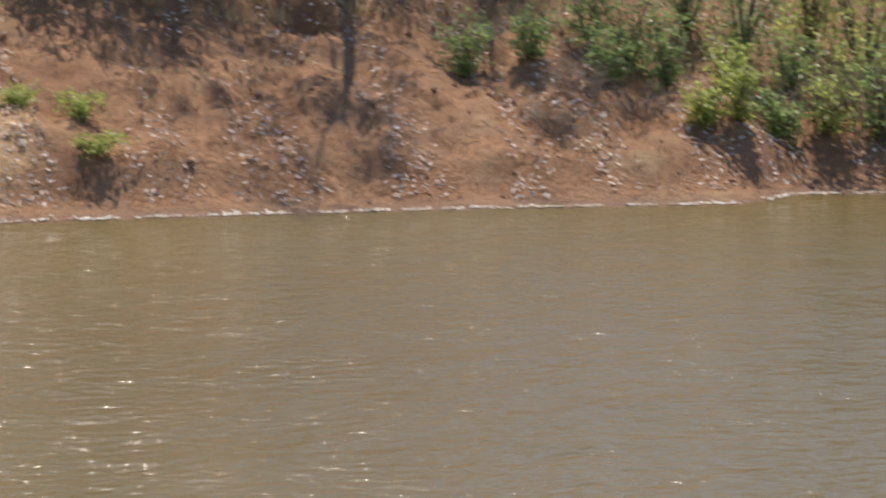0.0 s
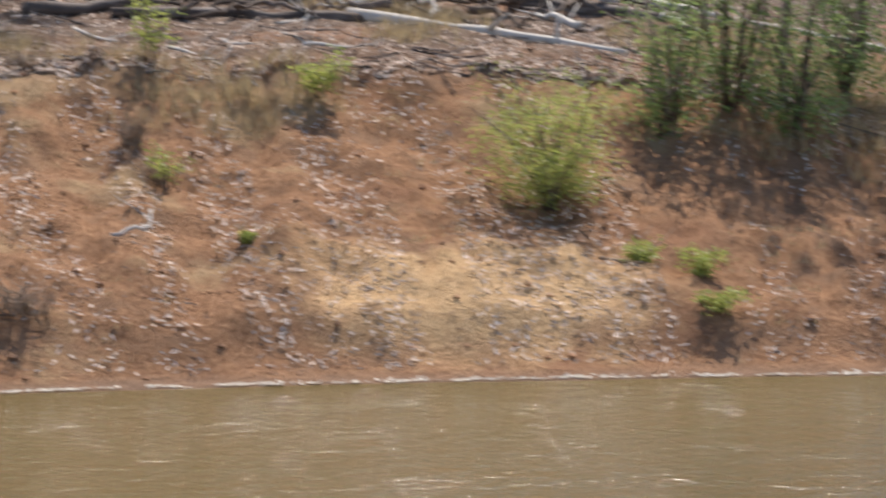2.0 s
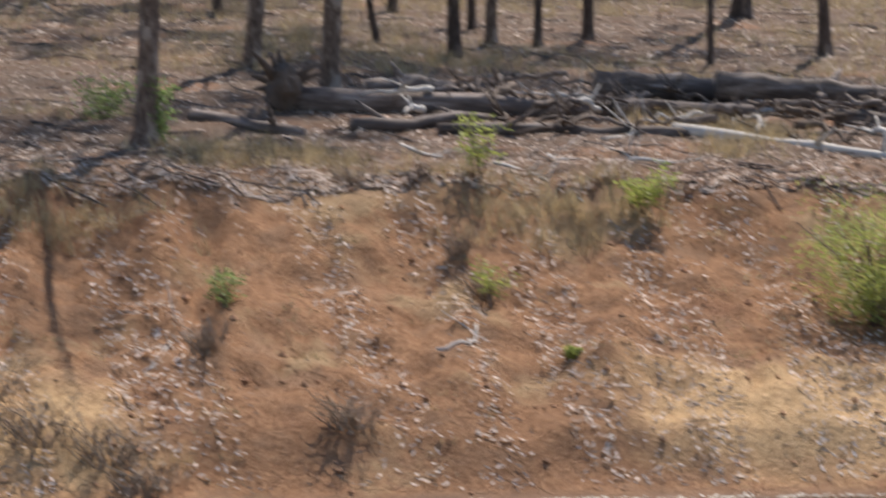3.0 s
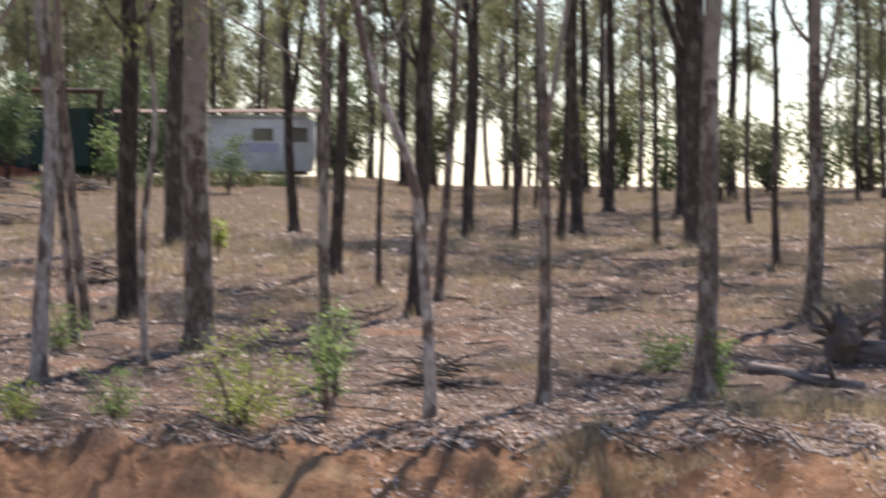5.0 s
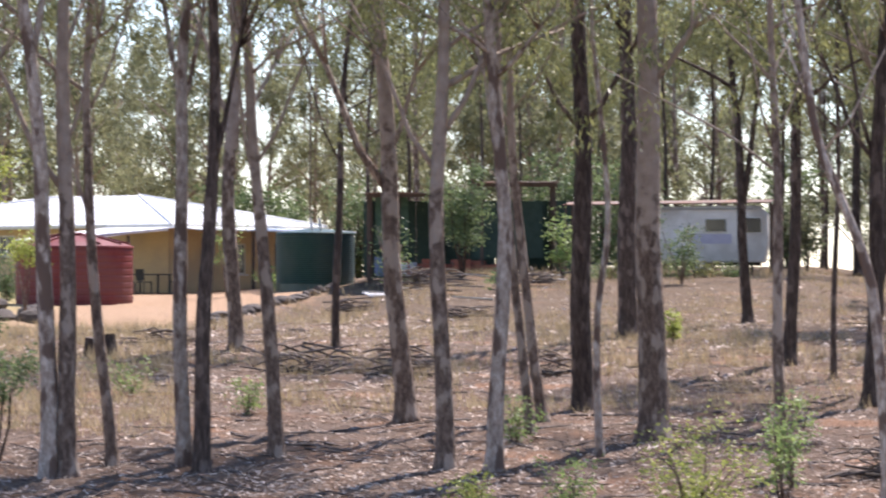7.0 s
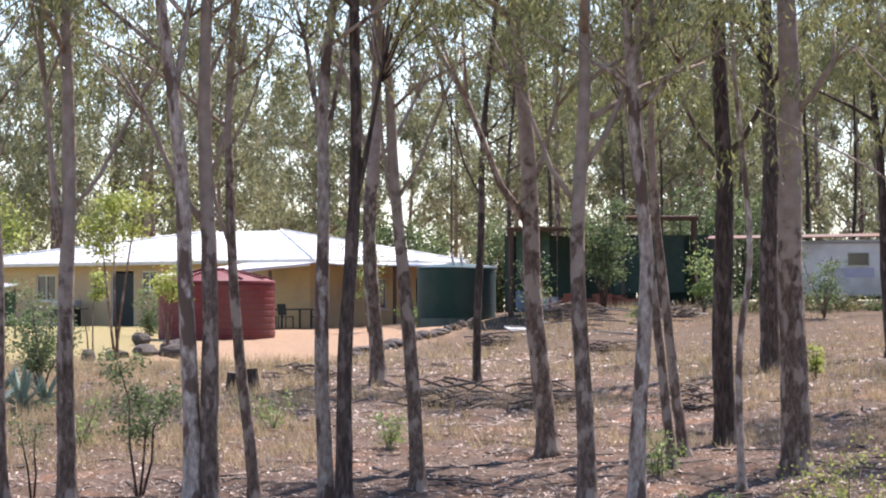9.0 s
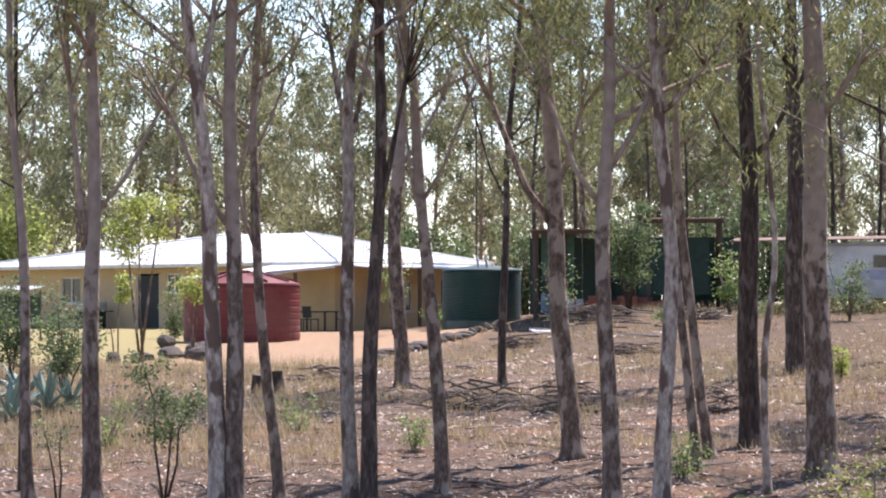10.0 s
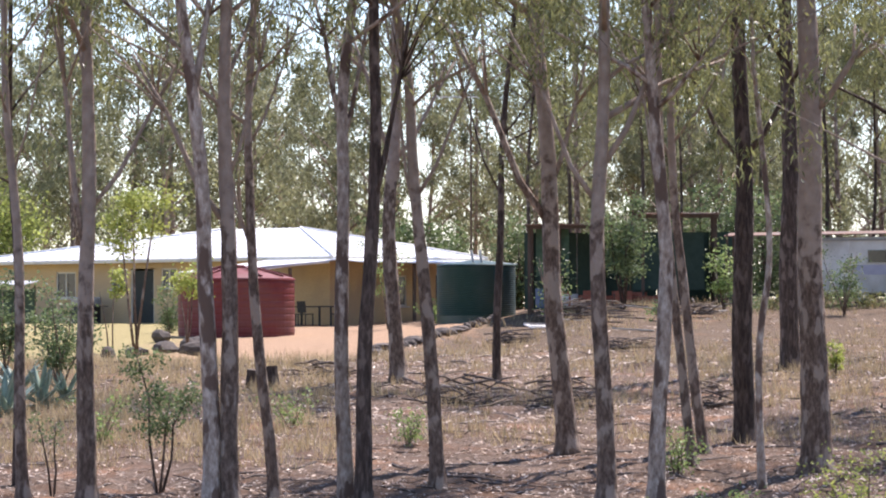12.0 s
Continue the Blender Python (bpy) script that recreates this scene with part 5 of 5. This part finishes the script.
edge_rng = random.Random(6)
for i in range(22):
    u = i / 21
    stone(-1.05 + 2.1 * u + edge_rng.uniform(-0.05, 0.05), 99 + 26 * u, edge_rng.uniform(0.4, 1.0), edge_rng.uniform(0.18, 0.4), i, "dark rough stone edging the yard", "stones edging the yard")
for i, (az, r, w, h) in enumerate(((-4.1, 103, 0.9, 0.5), (-4.5, 101, 1.1, 0.5), (-4.0, 98, 1.0, 0.6), (-5.0, 99, 0.8, 0.4), (-4.6, 110, 0.8, 0.5), (-3.9, 108, 0.9, 0.35), (-5.5, 97, 0.7, 0.5))):
    stone(az, r, w, h, 60 + i, "rounded dark stone on the lawn's edge", "stones on the lawn's edge")


def stump(az, r, d, h, tilt):
    x, y, z = spot(az, r)
    t = thing("log_round", x, y, z, 0, "dark sawn log round standing on bare earth", "log round", "log rounds")
    v, f = lathe(((d * 0.5, -0.08), (d * 0.53, h * 0.3), (d * 0.49, h * 0.8), (d * 0.5, h)), 18)
    ob = raw("bark", v, f, BARK_DARK, t, even=False)
    ob.matrix_local = pose(0, 0, 0, tilt, tilt, 0)
    v, f = lathe(((d * 0.46, h - 0.01), (d * 0.45, h + 0.006)), 18)
    raw("cut_face", v, f, TIMBER, ob)


stump(-3.05, 79.5, 0.36, 0.46, 4)
stump(-2.72, 79.9, 0.32, 0.5, -6)


def agave(az, r, size, seed):
    rng = random.Random(seed)
    x, y, z = spot(az, r)
    t = thing("agave", x, y, z, rng.uniform(0, 360), "blue-green agave with long pointed leaves", "agave", "agaves")
    for i in range(20):
        a, up = rng.uniform(0, 6.283), rng.uniform(0.15, 1.3)
        length = size * rng.uniform(0.7, 1.1)
        out = Vector((math.cos(a), math.sin(a), 0))
        side = Vector((-math.sin(a), math.cos(a), 0))
        verts, faces = [], []
        for k, u in enumerate((0, 0.3, 0.6, 0.85, 1.0)):
            c = out * (length * u * math.cos(up)) + Vector((0, 0, length * (u * math.sin(up) - 0.35 * u * u * (1.3 - up))))
            w = size * (0.07, 0.09, 0.075, 0.04, 0.004)[k]
            verts += [c - side * w + Vector((0, 0, 0.3 * w)), c - Vector((0, 0, 0.25 * w)), c + side * w + Vector((0, 0, 0.3 * w)), c + Vector((0, 0, 0.05 * w))]
        for k in range(4):
            for j in range(4):
                p, q = k * 4 + j, k * 4 + (j + 1) % 4
                faces.append((p, q, q + 4, p + 4))
        raw("leaf", verts, faces, AGAVE, t, even=True)


for i, (az, r, size) in enumerate(((-7.2, 73.0, 1.2), (-6.6, 74.5, 1.0), (-7.7, 75.0, 1.3), (-6.2, 76.5, 0.8), (-7.0, 78.0, 1.1))):
    agave(az, r, size, 500 + i)


def patio_things():
    x, y, _ = spot(-1.757, 134)
    m = pose(x, y, 6.97, 0, 0, -37.9)
    table = tagged(new("patio_table"), "dark outdoor table under the patio roof", "table")
    table.matrix_world = m @ pose(0.1, -1.3, 0.0)
    part("tabletop", boxed(1.7, 0.85, 0.05, pose(0, 0, 0.73), 0.01), BLACK_METAL, table)
    for dx in (-0.75, 0.75):
        for dy in (-0.35, 0.35):
            part("leg", boxed(0.06, 0.06, 0.72, pose(dx, dy, 0.35)), BLACK_METAL, table)
    chair = tagged(new("patio_chair"), "dark metal outdoor chair by the table", "chair", "chairs round the patio table")
    chair.matrix_world = m @ pose(-1.3, -1.3, 0.0, 0, 0, 80)
    part("seat", boxed(0.45, 0.45, 0.04, pose(0, 0, 0.44), 0.01), BLACK_METAL, chair)
    part("backrest", boxed(0.45, 0.04, 0.45, pose(0, 0.22, 0.72, -8, 0, 0), 0.01), BLACK_METAL, chair)
    for dx in (-0.2, 0.2):
        for dy in (-0.2, 0.2):
            part("leg", boxed(0.035, 0.035, 0.44, pose(dx, dy, 0.21)), BLACK_METAL, chair)
    for dx, dy, turn in ((-0.3, -2.15, 185), (0.6, -2.2, 175), (1.5, -1.3, -85)):
        copy_thing(chair, m @ pose(dx, dy, 0.0, 0, 0, turn))
    grill = tagged(new("barbecue"), "grey covered barbecue against the front wall", "barbecue")
    grill.matrix_world = m @ pose(-12.2, -1.1, 0.0, 0, 0, 0)
    part("cabinet", boxed(1.1, 0.6, 0.75, pose(0, 0, 0.42), 0.02), BLACK_METAL, grill)
    part("hood", boxed(1.2, 0.66, 0.35, pose(0, 0, 1.0), 0.1), CONCRETE, grill, "pale grey hood")
    part("side_shelf", boxed(0.4, 0.5, 0.04, pose(0.82, 0, 0.8)), BLACK_METAL, grill)


patio_things()


# ---- loose cover of the ground ----
def scatter(name, label, category, count, seed, where, length, width, material, lie=0.3):
    """Flat curled flakes strewn on the ground."""
    rng = random.Random(seed)
    verts, faces = [], []
    for _ in range(count):
        az, r = where(rng)
        x, y = plan(az, r)
        z = ground_z(x, y)
        east, north = ground_z(x + 0.15, y) - z, ground_z(x, y + 0.15) - z
        a, n = rng.uniform(0, 6.283), Vector((rng.gauss(0, lie) - east / 0.15, rng.gauss(0, lie) - north / 0.15, 1)).normalized()
        d = Vector((math.cos(a), math.sin(a), 0))
        d = (d - n * d.dot(n)).normalized()
        w = n.cross(d)
        ln, wd = rng.uniform(*length) * 0.5, rng.uniform(*width) * 0.5
        c = Vector((x, y, z)) + n * (0.012 + (ln + wd) * min(0.3, 0.5 * lie))
        i = len(verts)
        curl = n * (ln * rng.uniform(-0.1, 0.25))
        verts.extend((c - d * ln + curl, c + w * wd, c + d * ln + curl, c - w * wd))
        faces.append((i, i + 1, i + 2, i + 3))
    tagged(raw(name, verts, faces, material), label, category, kind="stuff")


def in_yard(az, r):
    return r < 132 and yard_side(*plan(az, r)) > 0 and r > 92 + 2.0 * math.sin(az * 2.1)


def in_wood(rng):
    while True:
        az = rng.uniform(-9.5, 40)
        r = shore(az) + 8.4 + 50 * rng.random() ** 2.0
        x, y = plan(az, r)
        if not in_yard(az, r) and noise.noise(Vector((x * 0.35, y * 0.35, 2))) + rng.uniform(-0.5, 0.9) > 0:
            return az, r


def in_far_wood(rng):
    while True:
        az, r = rng.uniform(-9.5, 30), rng.uniform(70, 112)
        if not in_yard(az, r):
            return az, r


def on_bank(rng):
    while True:
        az = rng.uniform(9, 45)
        s = rng.uniform(0.6, 9.5)
        if noise.noise(Vector((az * 1.1 + 0.25 * s, s * 0.14, 7.0))) + 0.35 * rng.random() > 0.22:
            return az, shore(az) + s


def anywhere_bank(rng):
    az = rng.uniform(9, 45)
    return az, shore(az) + rng.uniform(0.4, 9.5)


def at_edge(rng):
    az = rng.uniform(8, 46)
    while noise.noise(Vector((az * 1.7, 4.0, 0))) < rng.uniform(-0.35, 0.3):
        az = rng.uniform(8, 46)
    return az, shore(az) + 0.05 + abs(rng.gauss(0, 0.05)) + 0.05 * noise.noise(Vector((az * 2, 0, 0)))


scatter("leaf_litter", "pale dry leaves and bark strips on the woodland floor", "leaf litter", 78000, 1, in_wood, (0.05, 0.17), (0.014, 0.045), LITTER)
scatter("leaf_litter", "brown dead leaves on the woodland floor", "leaf litter", 17000, 2, in_wood, (0.06, 0.22), (0.02, 0.07), LITTER_DARK)
scatter("leaf_litter", "pale dry leaves under the far trees", "leaf litter", 6000, 3, in_far_wood, (0.12, 0.34), (0.03, 0.08), LITTER)
scatter("bank_litter", "pale leaves and bark caught in the bank's rills", "leaf litter", 13500, 4, on_bank, (0.05, 0.15), (0.018, 0.05), LITTER, 0.3)
scatter("bank_litter", "brown leaves lying on the clay bank", "leaf litter", 1500, 5, anywhere_bank, (0.03, 0.11), (0.015, 0.05), LITTER_DARK)
scatter("shore_grit", "pale grit and foam line at the water's edge", "grit", 1500, 6, at_edge, (0.03, 0.12), (0.02, 0.05), CHALK, 0.12)


def clods():
    rng = random.Random(9)
    verts, faces = [], []
    for _ in range(800):
        az, r = anywhere_bank(rng)
        x, y = plan(az, r)
        q = 0.015 + 0.06 * rng.random() ** 3
        c = Vector((x, y, ground_z(x, y) + q * 0.3))
        i = len(verts)
        verts.extend(c + Vector(p) * q * rng.uniform(0.7, 1.3) for p in ((1, 0, 0), (0, 1, 0), (-1, 0, 0), (0, -1, 0), (0, 0, 0.9), (0, 0, -0.9)))
        for a in range(4):
            b = (a + 1) % 4
            faces.append((i + a, i + b, i + 4))
            faces.append((i + b, i + a, i + 5))
    tagged(raw("clay_clods", verts, faces, CLOD), "red clay clods scattered on the bank", "clods", kind="stuff")


clods()


def dry_grass(name, label, count, seed, where, tall, blades, material):
    """Tufts of fine leaning blades."""
    rng = random.Random(seed)
    verts, faces = [], []
    for _ in range(count):
        az, r = where(rng)
        x, y = plan(az, r)
        z = ground_z(x, y)
        for _ in range(blades):
            a = rng.uniform(0, 6.283)
            h = tall * rng.uniform(0.4, 1.2)
            o = Vector((x + rng.gauss(0, 0.14), y + rng.gauss(0, 0.14), z - 0.02))
            w = Vector((math.cos(a + 1.57), math.sin(a + 1.57), 0)) * rng.uniform(0.006, 0.014)
            tip = Vector((math.cos(a), math.sin(a), 0)) * h * rng.uniform(0.2, 0.9) + Vector((0, 0, h))
            i = len(verts)
            verts.extend((o - w, o + w, o + tip))
            faces.append((i, i + 1, i + 2))
    tagged(raw(name, verts, faces, material), label, "grass", kind="stuff")


def grass_far(rng):
    while True:
        az, r = rng.uniform(-9.5, 32), rng.uniform(66, 125)
        x, y = plan(az, r)
        if not in_yard(az, r) and noise.noise(Vector((x * 0.16, y * 0.16, 4))) + 0.5 * rng.random() > 0.2:
            return az, r


def grass_brow(rng):
    while True:
        az = rng.uniform(8, 45)
        r = shore(az) + rng.uniform(7.0 - 4.5 * smooth(37, 41, az), 16)
        x, y = plan(az, r)
        if noise.noise(Vector((x * 0.3, y * 0.3, 6))) + 0.4 * rng.random() + 0.4 * smooth(27, 33, az) > 0.5:
            return az, r


def grass_bank(rng):
    while True:
        az = rng.uniform(9, 45)
        s = rng.uniform(0.8, 8.0)
        if noise.noise(Vector((az * 0.5, s * 0.4, 8))) + 0.2 * rng.random() > 0.28:
            return az, shore(az) + s


dry_grass("dry_grass", "dry straw-coloured grass under the trees", 5200, 1, grass_far, 0.32, 12, STRAW)
dry_grass("dry_grass", "dry straw-coloured grass along the bank's brow", 2000, 2, grass_brow, 0.34, 14, STRAW)
dry_grass("dry_grass", "dry grass tussocks below the lawn", 1100, 5, lambda rng: (rng.uniform(-9.5, -1.5), rng.uniform(62, 94)), 0.36, 14, STRAW)
dry_grass("dry_grass", "short dry grass on the clay bank", 230, 3, grass_bank, 0.13, 12, STRAW)


def twigs():
    rng = random.Random(12)
    verts, faces = [], []
    for _ in range(1500):
        az, r = in_wood(rng)
        x, y = plan(az, r)
        a, ln = rng.uniform(0, 6.283), rng.uniform(0.15, 0.8)
        pts = []
        for u in (-1, 0.1, 1):
            px, py = x + math.cos(a) * ln * u + rng.gauss(0, 0.04), y + math.sin(a) * ln * u + rng.gauss(0, 0.04)
            pts.append(Vector((px, py, ground_z(px, py) + 0.03)))
        q = rng.uniform(0.008, 0.025)
        v, f = tube(pts, [q, q * 0.9, q * 0.4], 4)
        i = len(verts)
        verts += v
        faces += [tuple(k + i for k in g) for g in f]
    tagged(raw("fallen_twigs", verts, faces, WEATHERED), "grey twigs strewn through the leaf litter", "twigs", kind="stuff")


twigs()
